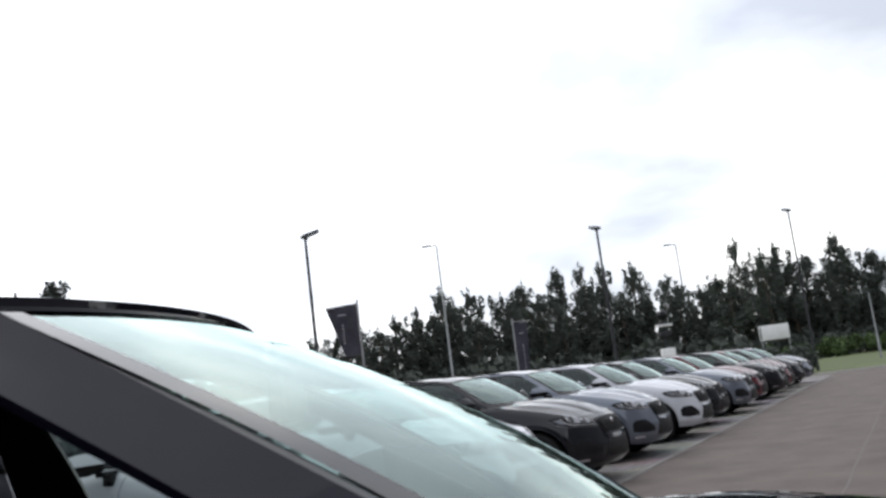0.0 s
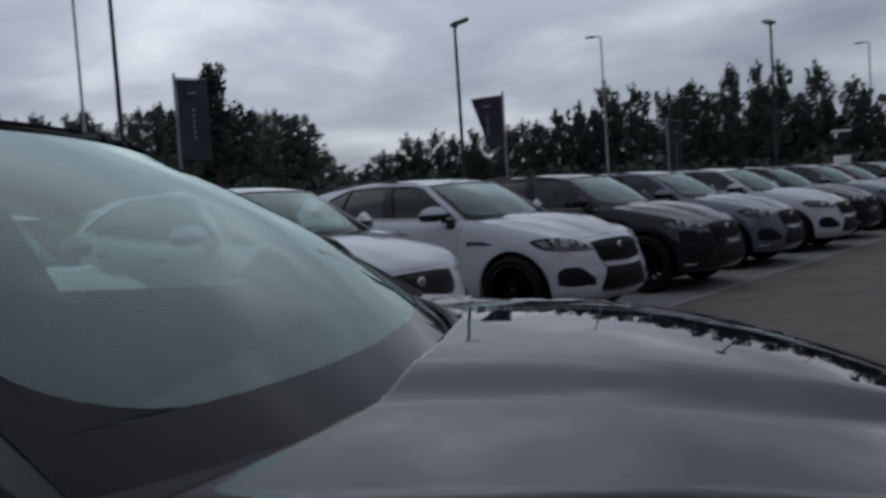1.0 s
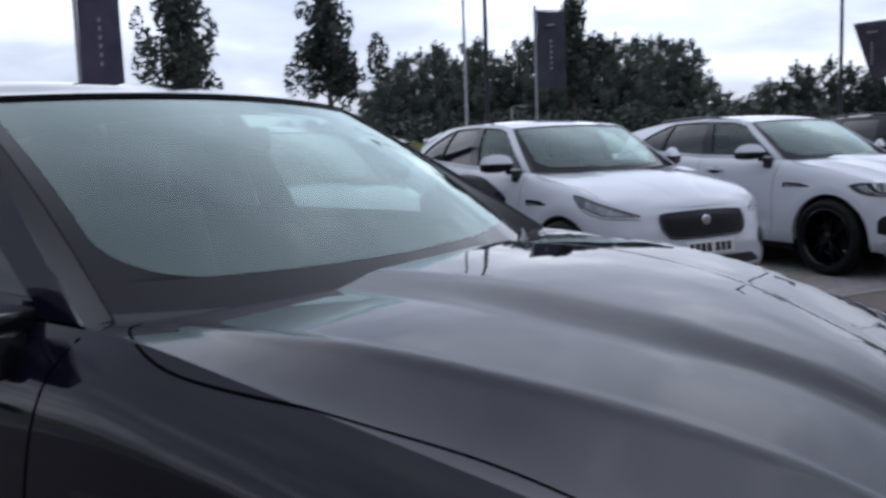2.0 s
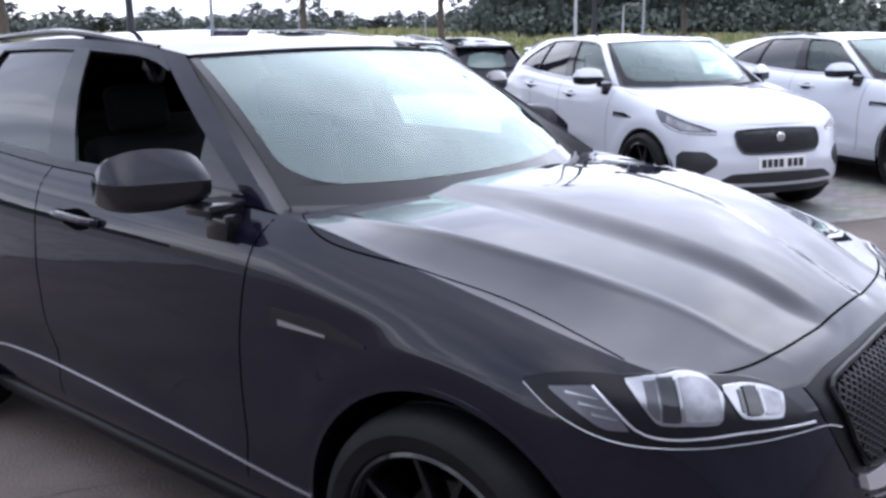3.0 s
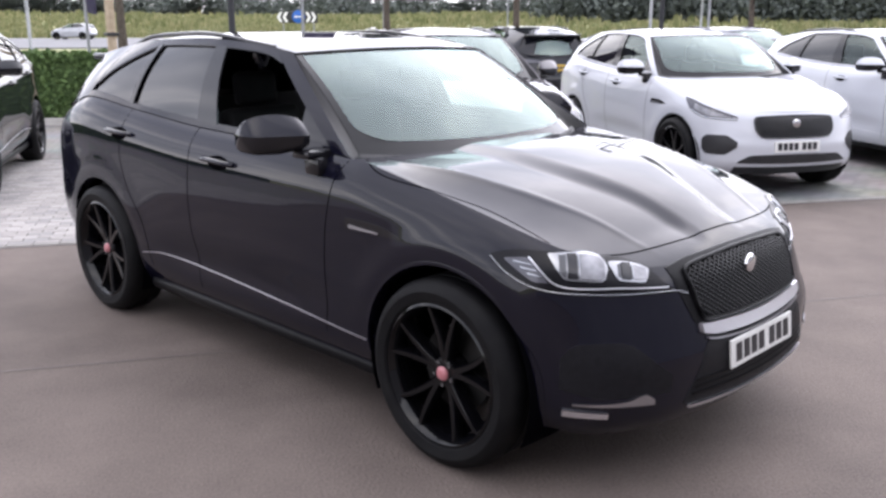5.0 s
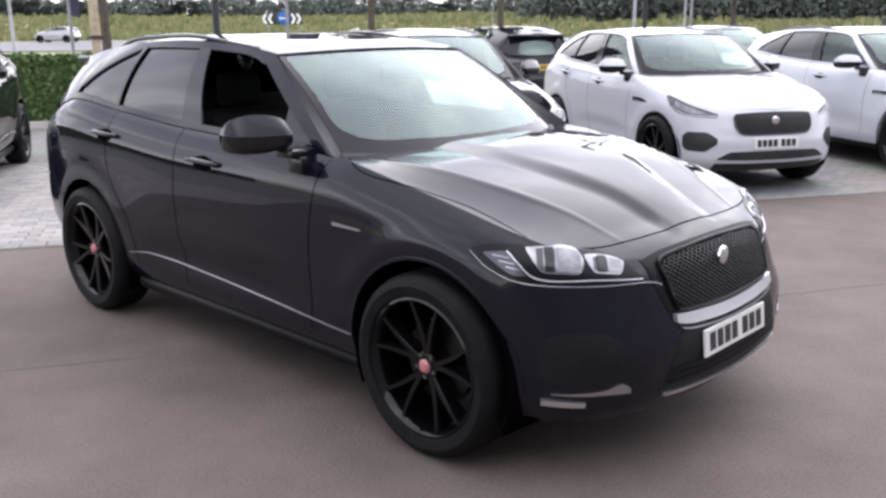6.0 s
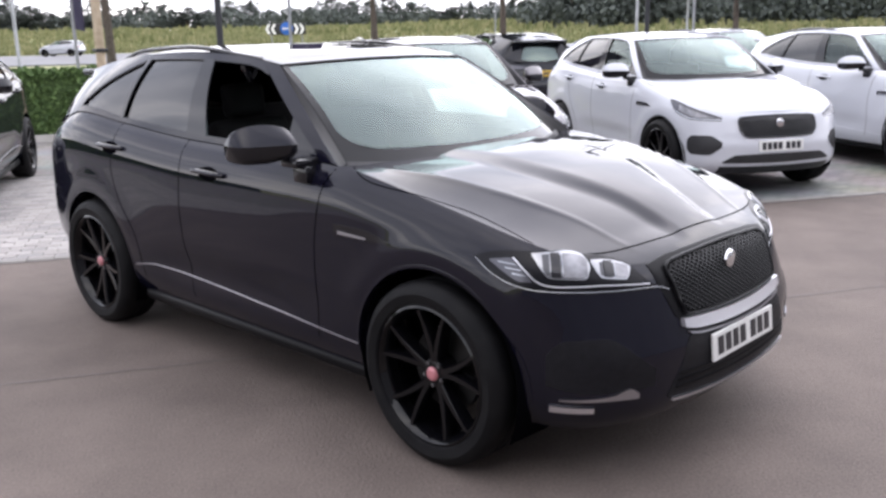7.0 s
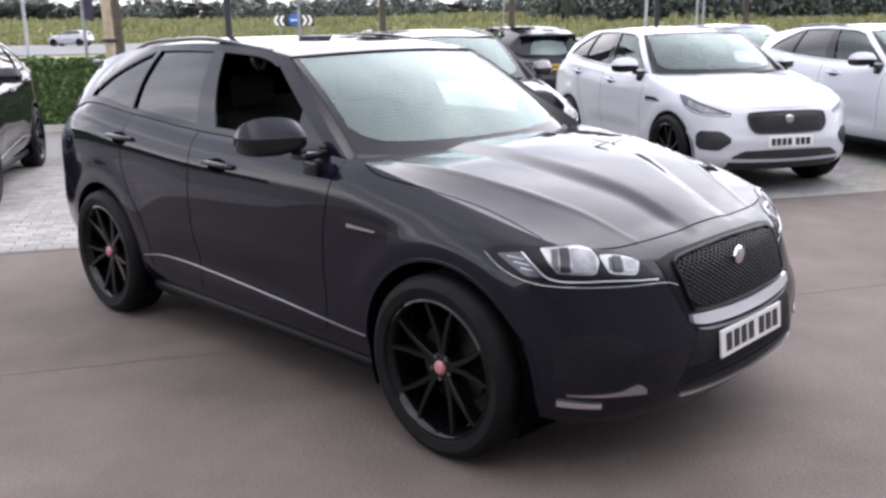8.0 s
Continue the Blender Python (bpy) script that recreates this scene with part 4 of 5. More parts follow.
        for foot, head, d0, d1 in units:
            shell = part("projector", flip(patch(tree, CORNER, foot, head, 18, 6, 0.007, 0.006)), LAMP_CHROME, hl)
            a, b = curve(foot), curve(head)
            u0, u1 = foot[0][0], foot[-1][0]

            def inset(ua, ub, lo, hi):
                us = np.linspace(ua, ub, 6)
                return [(u, a(u) + lo) for u in us], [(u, max(b(u) - hi, a(u) + lo + 0.004)) for u in us]
            part("reflector", flip(patch(tree, CORNER, *inset(u0 + 0.035, d0 - 0.004, 0.010, 0.007), 7, 5, 0.0095, 0.003)), LAMP_PALE, shell)
            part("projector_lens", flip(patch(tree, CORNER, *inset(d0, d1, 0.006, 0.005), 7, 5, 0.012, 0.005)), LENS_DARK, shell)
            part("lens_edge", flip(patch(tree, CORNER, *inset(d1 + 0.003, d1 + 0.009, 0.010, 0.008), 4, 5, 0.013, 0.004)), LAMP_CHROME, shell)
            part("reflector", flip(patch(tree, CORNER, *inset(d1 + 0.012, u1 - 0.012, 0.007, 0.006), 8, 5, 0.0095, 0.003)), LAMP_BOWL, shell)
        intake = part("side_intake", flip(patch(tree, CORNER, along(CORNER, (1.94, -0.86, 0.455), (2.05, -0.78, 0.43), (2.22, -0.56, 0.43)), along(CORNER, (1.94, -0.86, 0.57), (1.99, -0.83, 0.625), (2.10, -0.73, 0.63), (2.22, -0.56, 0.50)), 14, 5, 0.002, 0.01)), INTAKE, root)
        part("intake_blade", flip(patch(tree, CORNER, along(CORNER, (2.0, -0.85, 0.398), (2.12, -0.70, 0.40), (2.18, -0.615, 0.397)), along(CORNER, (2.0, -0.85, 0.404), (2.12, -0.70, 0.418), (2.16, -0.645, 0.438), (2.18, -0.615, 0.415)), 18, 3, 0.008, 0.02)), VENT_METAL if coat is BLACK_PAINT else coat, intake)
        part("lower_lamp", flip(patch(tree, CORNER, along(CORNER, (1.965, -0.86, 0.352), (2.08, -0.755, 0.356)), along(CORNER, (1.965, -0.86, 0.376), (2.08, -0.755, 0.376)), 10, 2, 0.010, 0.02)), SATIN_CHROME, root)
    mouth = part("lower_intake", patch(tree, NOSE, [(-0.50, 0.372), (-0.46, 0.366), (0, 0.35), (0.46, 0.366), (0.50, 0.372)], [(-0.50, 0.385), (-0.44, 0.47), (-0.385, 0.575), (-0.33, 0.592), (0, 0.578), (0.33, 0.592), (0.385, 0.575), (0.44, 0.47), (0.50, 0.385)], 40, 9, 0.003, 0.01), INTAKE, root)
    for z in (0.40, 0.425, 0.45):
        w = 0.46 - (z - 0.40) * 0.4
        part("intake_slat", patch(tree, NOSE, [(-w, z), (0, z - 0.012), (w, z)], [(-w, z + 0.007), (0, z - 0.005), (w, z + 0.007)], 20, 2, 0.010, 0.01), FRIT, mouth)
    part("blade_edge", patch(tree, NOSE, [(-0.375, 0.592), (-0.32, 0.580), (0, 0.566), (0.32, 0.580), (0.375, 0.592)], [(-0.375, 0.598), (-0.32, 0.587), (0, 0.573), (0.32, 0.587), (0.375, 0.598)], 26, 2, 0.012, 0.014), VENT_METAL if coat is BLACK_PAINT else FRIT, gr)
    part("splitter", patch(tree, NOSE, [(-0.47, 0.352), (0, 0.335), (0.47, 0.352)], [(-0.47, 0.362), (0, 0.345), (0.47, 0.362)], 24, 2, 0.010, 0.02), SATIN_CHROME if coat is BLACK_PAINT else SATIN_BLACK, root)


def small_face(root, p, tree, coat):
    """Lamps, grille and intakes of the smaller car."""
    s = p["sx"]
    g_low = [(-0.44, 0.70), (-0.40, 0.645), (-0.33, 0.625), (0, 0.62), (0.33, 0.625), (0.40, 0.645), (0.44, 0.70)]
    g_high = [(-0.44, 0.79), (-0.38, 0.815), (0, 0.825), (0.38, 0.815), (0.44, 0.79)]
    gr = part("grille", patch(tree, NOSE, g_low, g_high, 40, 8, 0.004, 0.02), SEAM, root, "black mesh grille")
    part("grille_mesh", lattice(tree, NOSE, g_low, g_high, 0.033, 0.009, 0.012, 0.5), GLOSS_BLACK, gr)
    rim = [touch(tree, NOSE, u, w, 0.010)[:] for u, w in even_line(g_low + g_high[::-1] + g_low[:1], 0.03)]
    part("grille_surround", tube(rim, 0.010, 6), GLOSS_BLACK, gr)
    part("badge", moved(revolve([(0, 0.012), (0.028, 0.010), (0.042, 0.004), (0.045, -0.006)], 24, "x", False), Matrix.Translation(touch(tree, NOSE, 0, 0.745, 0.02))), CHROME, gr, "round bright badge, plain")
    for side in (0, 1):
        flip = mirrored if side else (lambda q: q)
        low = along(CORNER, (1.56 * s, -0.88, 0.965), (1.70 * s, -0.885, 0.865), (1.92 * s, -0.82, 0.800), (2.13 * s, -0.62, 0.785))
        high = along(CORNER, (1.56 * s, -0.88, 0.985), (1.70 * s, -0.885, 0.968), (1.92 * s, -0.82, 0.905), (2.13 * s, -0.62, 0.815))
        hl = part("headlamp", flip(patch(tree, CORNER, low, high, 24, 6, 0.004, 0.02)), LAMP_SIDE, root, "swept-back grey headlamp")
        part("day_light", flip(patch(tree, CORNER, [(q[0], q[1] + 0.004) for q in low[1:]], [(q[0], q[1] + 0.016) for q in low[1:]], 20, 2, 0.008, 0.006)), LAMP_CHROME, hl)
        part("reflector", flip(patch(tree, CORNER, [(q[0] + 0.03, q[1] + 0.024) for q in low[1:]], [(q[0] - 0.02, q[1] - 0.014) for q in high[1:]], 18, 4, 0.006, 0.004)), LAMP_BOWL, hl)
        part("lens_edge", flip(tube([touch(tree, CORNER, u, w, 0.006)[:] for u, w in even_line(high, 0.02)], 0.004, 5)), GLOSS_BLACK, hl)
        part("side_intake", flip(patch(tree, CORNER, along(CORNER, (1.90 * s, -0.86, 0.50), (1.95 * s, -0.83, 0.455), (2.08 * s, -0.71, 0.45), (2.16 * s, -0.6, 0.53)), along(CORNER, (1.90 * s, -0.86, 0.60), (1.95 * s, -0.83, 0.645), (2.08 * s, -0.71, 0.645), (2.16 * s, -0.6, 0.58)), 16, 5, 0.003, 0.01)), SATIN_BLACK, root)
    part("lower_intake", patch(tree, NOSE, [(-0.62, 0.37), (0, 0.36), (0.62, 0.37)], [(-0.62, 0.385), (-0.48, 0.45), (0, 0.455), (0.48, 0.45), (0.62, 0.385)], 30, 4, 0.003, 0.01), SATIN_BLACK, root)
    part("splitter", patch(tree, NOSE, [(-0.64, 0.26), (0, 0.25), (0.64, 0.26)], [(-0.64, 0.335), (0, 0.33), (0.64, 0.335)], 30, 3, 0.006, 0.01), SATIN_BLACK, root)


def recoloured(root, old, fresh):
    """Gives a copied car a paint of its own."""
    for ob in root.children_recursive:
        for slot in ob.material_slots:
            if slot.material is old:
                slot.link = "OBJECT"
                slot.material = fresh
    return root


# the row of parked cars stands along a kerb; u runs along it, v towards the lane
ROW_TURN = -30.5
ROW_U = Vector((math.sin(radians(30.5)), math.cos(radians(30.5)), 0))
ROW_V = Vector((math.cos(radians(30.5)), -math.sin(radians(30.5)), 0))
ROW_0 = Vector((0.03, 5.09, 0))


def bay(u, v):
    return ROW_0 + ROW_U * u + ROW_V * v


def parked(u, front_v, length_ahead=2.29, turn=0.0):
    """The pose of a car whose front stands at front_v."""
    c = bay(u, front_v - length_ahead)
    return pose(c.x, c.y, 0, 0, 0, ROW_TURN + turn)


suv("suv", "gloss black sport utility car with black wheels and an open window", SUV, BLACK_PAINT, plates=(True, False), open_window=True, folded=True, front_cap=CAP_RED)
white_suv = suv("suv", "white sport utility car with black wheels, parked in the row", SUV, WHITE_PAINT, plates=(False, False), group="cars parked in the row")
white_suv.matrix_basis = parked(3.59, -0.12)
small_suv = suv("small_suv", "white compact sport utility car with a black mesh grille", EPACE, WHITE_PAINT, style="small", plates=(True, False), group="cars parked in the row")
small_suv.matrix_basis = parked(0.43, -0.28, 2.29 * 0.932)
ROW = [(6.62, -0.1, DARK_PAINT, "black sport utility car parked in the row", 0.0), (9.6, -0.2, GREY_PAINT, "blue-grey sport utility car parked in the row", 0.5), (12.55, -0.1, WHITE_PAINT, "white sport utility car parked further along the row", -0.5),
       (15.4, -0.3, DARK_PAINT, "dark grey sport utility car parked in the row", 0.6), (18.4, -0.15, GREY_PAINT, "blue-grey car parked far along the row", 0.0), (21.3, -0.3, MAROON_PAINT, "dark red car parked far along the row", -0.6),
       (24.3, -0.1, DARK_PAINT, "dark car parked far along the row", 0.3), (27.3, -0.25, MAROON_PAINT, "dark red car near the end of the row", 0.2), (30.2, -0.2, DARK_PAINT, "dark car near the end of the row", 0.4), (33.2, -0.2, GREY_PAINT, "grey car at the end of the row", 0.0),
       (-2.72, -0.06, STONE_PAINT, "grey metallic sport utility car parked beside the white one", 0.0), (-8.33, -1.3, DARK_PAINT, "dark grey sport utility car parked near the hedge", 0.0),
       (5.4, -6.7, WHITE_PAINT, "white car parked behind the row", 0.0), (12.6, -7.4, RED_PAINT, "red car parked behind the row", 0.0)]
for u, v, coat, words, turn in ROW:
    c = copy_thing(white_suv, parked(u, v, turn=turn))
    c["label"] = words
    if coat is not WHITE_PAINT:
        recoloured(c, WHITE_PAINT, coat)
back_car = recoloured(copy_thing(white_suv, pose(*(bay(1.32, -11.3)), 0, 0, 180 + ROW_TURN)), WHITE_PAINT, DARK_PAINT)
back_car["label"] = "dark car with a yellow rear plate, parked facing away"
recoloured(back_car, LAMP_RED, LAMP_SIDE)
recoloured(back_car, PRIVACY_GLASS, WINDSCREEN_GLASS)
plate_part("rear_plate", -2.40, 0.90, PLATE_YELLOW, back_car, -1, 8)

# ---- ground, lane, paving ----
def brick_pattern(mat, low, high, mortar, size=(0.2, 0.1)):
    """Paving in running bond for the stretches too far off for single blocks."""
    nt = mat.node_tree
    n, link = nt.nodes, nt.links
    b = n["Principled BSDF"]
    coord = n.new("ShaderNodeTexCoord")
    tex = n.new("ShaderNodeTexBrick")
    tex.inputs["Scale"].default_value = 1.0
    tex.inputs["Brick Width"].default_value, tex.inputs["Row Height"].default_value = size
    tex.inputs["Mortar Size"].default_value = 0.005
    tex.inputs["Color1"].default_value, tex.inputs["Color2"].default_value = (*low, 1), (*high, 1)
    tex.inputs["Mortar"].default_value = (*mortar, 1)
    link.new(coord.outputs["Object"], tex.inputs["Vector"])
    stain = n.new("ShaderNodeTexNoise")
    stain.inputs["Scale"].default_value, stain.inputs["Detail"].default_value = 0.9, 8.0
    link.new(coord.outputs["Object"], stain.inputs["Vector"])
    mul = n.new("ShaderNodeMix")
    mul.data_type, mul.blend_type = "RGBA", "MULTIPLY"
    mul.inputs["Factor"].default_value = 0.5
    link.new(tex.outputs["Color"], mul.inputs["A"])
    link.new(stain.outputs["Color"], mul.inputs["B"])
    link.new(mul.outputs["Result"], b.inputs["Base Color"])
    relief = n.new("ShaderNodeBump")
    relief.inputs["Strength"].default_value, relief.inputs["Distance"].default_value = 0.5, 0.006
    relief.invert = True
    link.new(tex.outputs["Fac"], relief.inputs["Height"])
    link.new(relief.outputs[0], b.inputs["Normal"])
    return mat


MEADOW = mottled(shader("meadow_grass", (0.2, 0.2, 0.06), 0.95), (0.11, 0.15, 0.05), (0.36, 0.34, 0.17), 0.16, detail=12, fine=0.55, fine_scale=1.4, bump=0.8)
TARMAC = mottled(shader("worn_tarmac", (0.2, 0.19, 0.18), 0.85), (0.068, 0.052, 0.045), (0.192, 0.156, 0.138), 1.3, detail=10, fine=0.42, fine_scale=80, bump=0.7, rough=(0.75, 0.95))
PAVING = brick_pattern(shader("block_paving", (0.3, 0.29, 0.28), 0.85), (0.25, 0.24, 0.235), (0.36, 0.335, 0.32), (0.13, 0.12, 0.11))
KERB_STONE = mottled(shader("kerb_concrete", (0.45, 0.44, 0.42), 0.85), (0.36, 0.35, 0.33), (0.52, 0.50, 0.47), 5, fine=0.4, fine_scale=120, bump=0.3)
CRACK = mottled(shader("sealed_joint", (0.05, 0.05, 0.05), 0.6), (0.085, 0.072, 0.066), (0.14, 0.12, 0.11), 3)
ROAD_GREY = mottled(shader("far_road", (0.25, 0.25, 0.26), 0.8), (0.13, 0.13, 0.14), (0.19, 0.19, 0.20), 0.3)


def row_point(u, v, z=0.0):
    q = bay(u, v)
    return (q.x, q.y, z)


def ground_height(x, y):
    """The meadow rises gently beyond the main road."""
    r, deg = math.hypot(x, y), math.degrees(math.atan2(-x, y)) % 360
    rise = 3.1 * ramp01(deg, 8, 18) * (1 - ramp01(deg, 100, 130))
    bumps = 0.25 * noise.noise((r * 0.05, -3 * x / max(r, 1), 3 * y / max(r, 1))) * ramp01(r, 95, 140)
    start = 95 + 23 * ramp01(deg, 44, 54)
    return -0.06 + rise * ramp01(r, start, start + 70) + bumps


rings = [0, 12, 30, 50, 62, 75, 90, 105, 120, 135, 150, 170, 200, 260, 340, 450]
rows = []
for r in rings:
    turns = [2 * math.pi * k / 120 for k in range(120)]
    rows.append([(-r * math.sin(a), r * math.cos(a), ground_height(-r * math.sin(a), r * math.cos(a))) for a in turns])
tagged(mesh_object("ground", *grid(rows, close_v=True), MEADOW, 60), "dry yellow-green meadow grass", "grass", kind="structure")


def slab(name, corners, z, depth, material, words, category):
    """A flat piece of the setting with thickness, from its corners."""
    n = len(corners)
    verts = [(x, y, z) for x, y in corners] + [(x, y, z - depth) for x, y in corners]
    faces = [tuple(range(n)), tuple(reversed(range(n, 2 * n)))] + [(i, i + n, (i + 1) % n + n, (i + 1) % n) for i in range(n)]
    ob = mesh_object(name, verts, faces, material, 0)
    return tagged(ob, words, category, kind="structure")


def row_slab(name, u0, u1, v0, v1, z, depth, material, words, category):
    """A slab along the row, with its own axes so that patterns follow it."""
    c = bay(u0, v0)
    ob = slab(name, [(0, 0), (u1 - u0, 0), (u1 - u0, v0 - v1), (0, v0 - v1)][::-1], z, depth, material, words, category)
    ob.matrix_world = Matrix.Translation((c.x, c.y, 0)) @ Euler((0, 0, radians(90 - 30.5))).to_matrix().to_4x4() 
    return ob


row_slab("road", -60, 41.0, 22.0, -0.02, 0.0, 0.3, TARMAC, "worn warm-grey tarmac lane with a dark sealed joint", "road")
paving = row_slab("pavement", -60, 40.0, -0.10, -9.3, -0.002, 0.3, PAVING, "pale grey block paving of the parking bays", "paving")
row_slab("yard", -3.5, 40.0, -9.3, -22.0, -0.004, 0.3, TARMAC, "tarmac behind the parking bays", "road")
line = []
for u in np.linspace(-24, 40.9, 520):
    v = 2.768 + 0.020 * noise.noise((u * 0.9, 5.0, 0)) + 0.008 * noise.noise((u * 5.0, 1.0, 0))
    w = 0.006 + 0.005 * abs(noise.noise((u * 2.3, 9.0, 0)))
    line.append([row_point(u, v - w, 0.0025), row_point(u, v, 0.004), row_point(u, v + w, 0.0025)])
seal = tagged(mesh_object("road_joint", *grid(line), CRACK, 0), "dark uneven sealed joint across the tarmac", "joint", kind="structure")
row_slab("gutter_joint", -60, 40, 0.0, -0.03, 0.004, 0.02, CRACK, "dark joint between tarmac and paving", "joint")

# edging setts along the joint: single blocks near the black car, the rest in one piece
SETT = mottled(shader("edging_sett", (0.42, 0.40, 0.38), 0.85), (0.19, 0.18, 0.17), (0.29, 0.275, 0.26), 9, bump=0.3)
BLOCKS = []
for low, high in (((0.27, 0.255, 0.245), (0.35, 0.33, 0.315)), ((0.33, 0.31, 0.30), (0.41, 0.385, 0.37)), ((0.235, 0.225, 0.22), (0.30, 0.29, 0.285))):
    BLOCKS.append(mottled(shader("paving_block", low, 0.85), low, high, 14, fine=0.4, fine_scale=160, bump=0.3))


def paver(lu, lv, h=0.012, ch=0.004):
    a, b = lu / 2, lv / 2
    v = [(-a, -b, 0), (a, -b, 0), (a, b, 0), (-a, b, 0), (-a + ch, -b + ch, h), (a - ch, -b + ch, h), (a - ch, b - ch, h), (-a + ch, b - ch, h)]
    return v, [(0, 1, 5, 4), (1, 2, 6, 5), (2, 3, 7, 6), (3, 0, 4, 7), (4, 5, 6, 7)]


def paver_mesh(lu, lv, material):
    ob = mesh_object("paving_block", *paver(lu, lv), material, 0)
    me = ob.data
    bpy.data.objects.remove(ob)
    return me


# ---- hedge, trees, grass ----
def leaf_cloud(blobs, count, size, rnd, droop=0.2):
    """Many small bent leaves spread through overlapping clumps (x, y, z, radius x/y, radius z)."""
    verts, faces = [], []
    weights = [b[3] * b[3] * b[4] for b in blobs]
    for _ in range(count):
        cx, cy, cz, rxy, rz = rnd.choices(blobs, weights)[0]
        while True:
            p = [rnd.uniform(-1, 1) for _ in range(3)]
            d = sum(q * q for q in p)
            if d < 1 and rnd.random() < 0.25 + 0.75 * d:
                break
        c = Vector((cx + p[0] * rxy, cy + p[1] * rxy, cz + p[2] * rz))
        s = size * rnd.uniform(0.6, 1.35)
        turn = Euler((rnd.uniform(-1.2, 1.2), rnd.uniform(-1.2, 1.2), rnd.uniform(0, 6.3))).to_matrix()
        k = len(verts)
        for q in ((-0.5, 0, 0), (0, -0.32, 0.06), (0.55, 0, -droop * 0.5), (0, 0.32, 0.06)):
            verts.append(tuple(c + turn @ (Vector(q) * s)))
        faces += [(k, k + 1, k + 2), (k, k + 2, k + 3)]
    return verts, faces


def leaf_material(name, low, high):
    mat = shader(name, low, 0.75)
    nt = mat.node_tree
    n, link = nt.nodes, nt.links
    geo = n.new("ShaderNodeNewGeometry")
    ramp = n.new("ShaderNodeValToRGB")
    ramp.color_ramp.elements[0].color, ramp.color_ramp.elements[1].color = (*low, 1), (*high, 1)
    link.new(geo.outputs["Random Per Island"], ramp.inputs[0])
    link.new(ramp.outputs[0], n["Principled BSDF"].inputs["Base Color"])
    return mat


LEAF_DARK = leaf_material("dark_leaves", (0.040, 0.050, 0.043), (0.058, 0.071, 0.057))
LEAF_GREEN = leaf_material("green_leaves", (0.035, 0.065, 0.02), (0.10, 0.15, 0.045))
LEAF_HEDGE = leaf_material("hedge_leaves", (0.055, 0.105, 0.03), (0.125, 0.20, 0.06))
# distance haze is put into this leaf colour as a paler grey-green
LEAF_HAZY = leaf_material("haze_paled_leaves", (0.075, 0.090, 0.083), (0.118, 0.138, 0.120))
BARK = mottled(shader("bark", (0.09, 0.07, 0.055), 0.9), (0.055, 0.045, 0.038), (0.14, 0.115, 0.09), 18, bump=0.5)


def tree_parts(rnd, height, clear, spread, leaves, leaf, spiky=False, taper=1.0):
    """A tapered trunk with limbs, and a crown of small leaves in uneven upright clumps."""
    line = [(0.05 * math.sin(5 * t), 0.04 * math.sin(3 * t + 1), height * 0.94 * t) for t in np.linspace(0, 1, 9)]
    wood = [tube(line, [0.020 * height * (1 - 0.9 * t) + 0.008 for t in np.linspace(0, 1, 9)], 8)]
    blobs = []
    for k in range(int(22 + height * 2.2)):
        t = clear / height + (0.98 - clear / height) * (k + rnd.random()) / (22 + height * 2.2)
        here = Vector(line[min(int(t * 8), 8)])
        here.z = height * 0.94 * t
        form = 1.2 * max(1.0 - t, 0.0) ** taper + 0.06 if spiky else max(1 - ((t - 0.45) / 0.62) ** 2, 0.12)
        wide = spread * form * rnd.uniform(0.35, 1.1)
        a = k * 2.4 + rnd.uniform(-0.5, 0.5)
        tip = here + Vector((math.cos(a) * wide, math.sin(a) * wide, wide * rnd.uniform(0.3, 0.9)))
        if k % 2 == 0:
            wood.append(tube([here, (here + tip) / 2 + Vector((0, 0, 0.06)), tip + Vector((0, 0, spread * 0.1))], [0.006 * height * (1 - t) + 0.010, 0.010, 0.005], 5))
        r = spread * rnd.uniform(0.10, 0.22) * (0.45 + 0.55 * (1 - t))
        blobs.append((*tip, r, r * rnd.uniform(1.3, 2.3)))
        mid = here + (tip - here) * rnd.uniform(0.3, 0.6)
        blobs.append((*mid, r * 1.1, r * 1.5))
    blobs.append((line[-1][0], line[-1][1], height * 0.93, spread * 0.07, height * 0.08))
    return joined(*wood), leaf_cloud(blobs, leaves, leaf, rnd)


def tree(words, rnd_seed, at, height, clear, spread, leaves, leaf, material, spiky=False, group="", taper=1.0):
    rnd = random.Random(rnd_seed)
    root = thing("tree", words, "tree", group)
    wood, crown = tree_parts(rnd, height, clear, spread, leaves, leaf, spiky=spiky, taper=taper)
    part("trunk", wood, BARK, root)
    part("crown", crown, material, root, smooth=0)
    root.matrix_basis = pose(*at)
    return root


def polar(eye, az, dist, z=0.0):
    """A place by its bearing, turned left from +y, and its distance."""
    return (eye[0] - dist * math.sin(radians(az)), eye[1] + dist * math.cos(radians(az)), z)


# young trees by the hedge
tree("young broadleaf tree with a slim dark crown", 3, (-6.9, 18.4, 0), 5.0, 2.5, 1.7, 4600, 0.13, LEAF_DARK, spiky=True)
tree("young broadleaf tree with a slim uneven crown", 5, polar((2.08, -1.76), 39.4, 24.0), 6.0, 2.7, 2.1, 5600, 0.14, LEAF_DARK, spiky=True)
tree("young broadleaf tree with a loose crown and bare top shoot", 8, polar((2.08, -1.76), 48.2, 22.0), 5.7, 2.7, 2.1, 4600, 0.14, LEAF_DARK, spiky=True)
tree("street tree with a spreading leafy crown", 14, polar((2.23, -1.86), 66.0, 17.0), 5.6, 2.9, 1.45, 3600, 0.13, LEAF_GREEN)

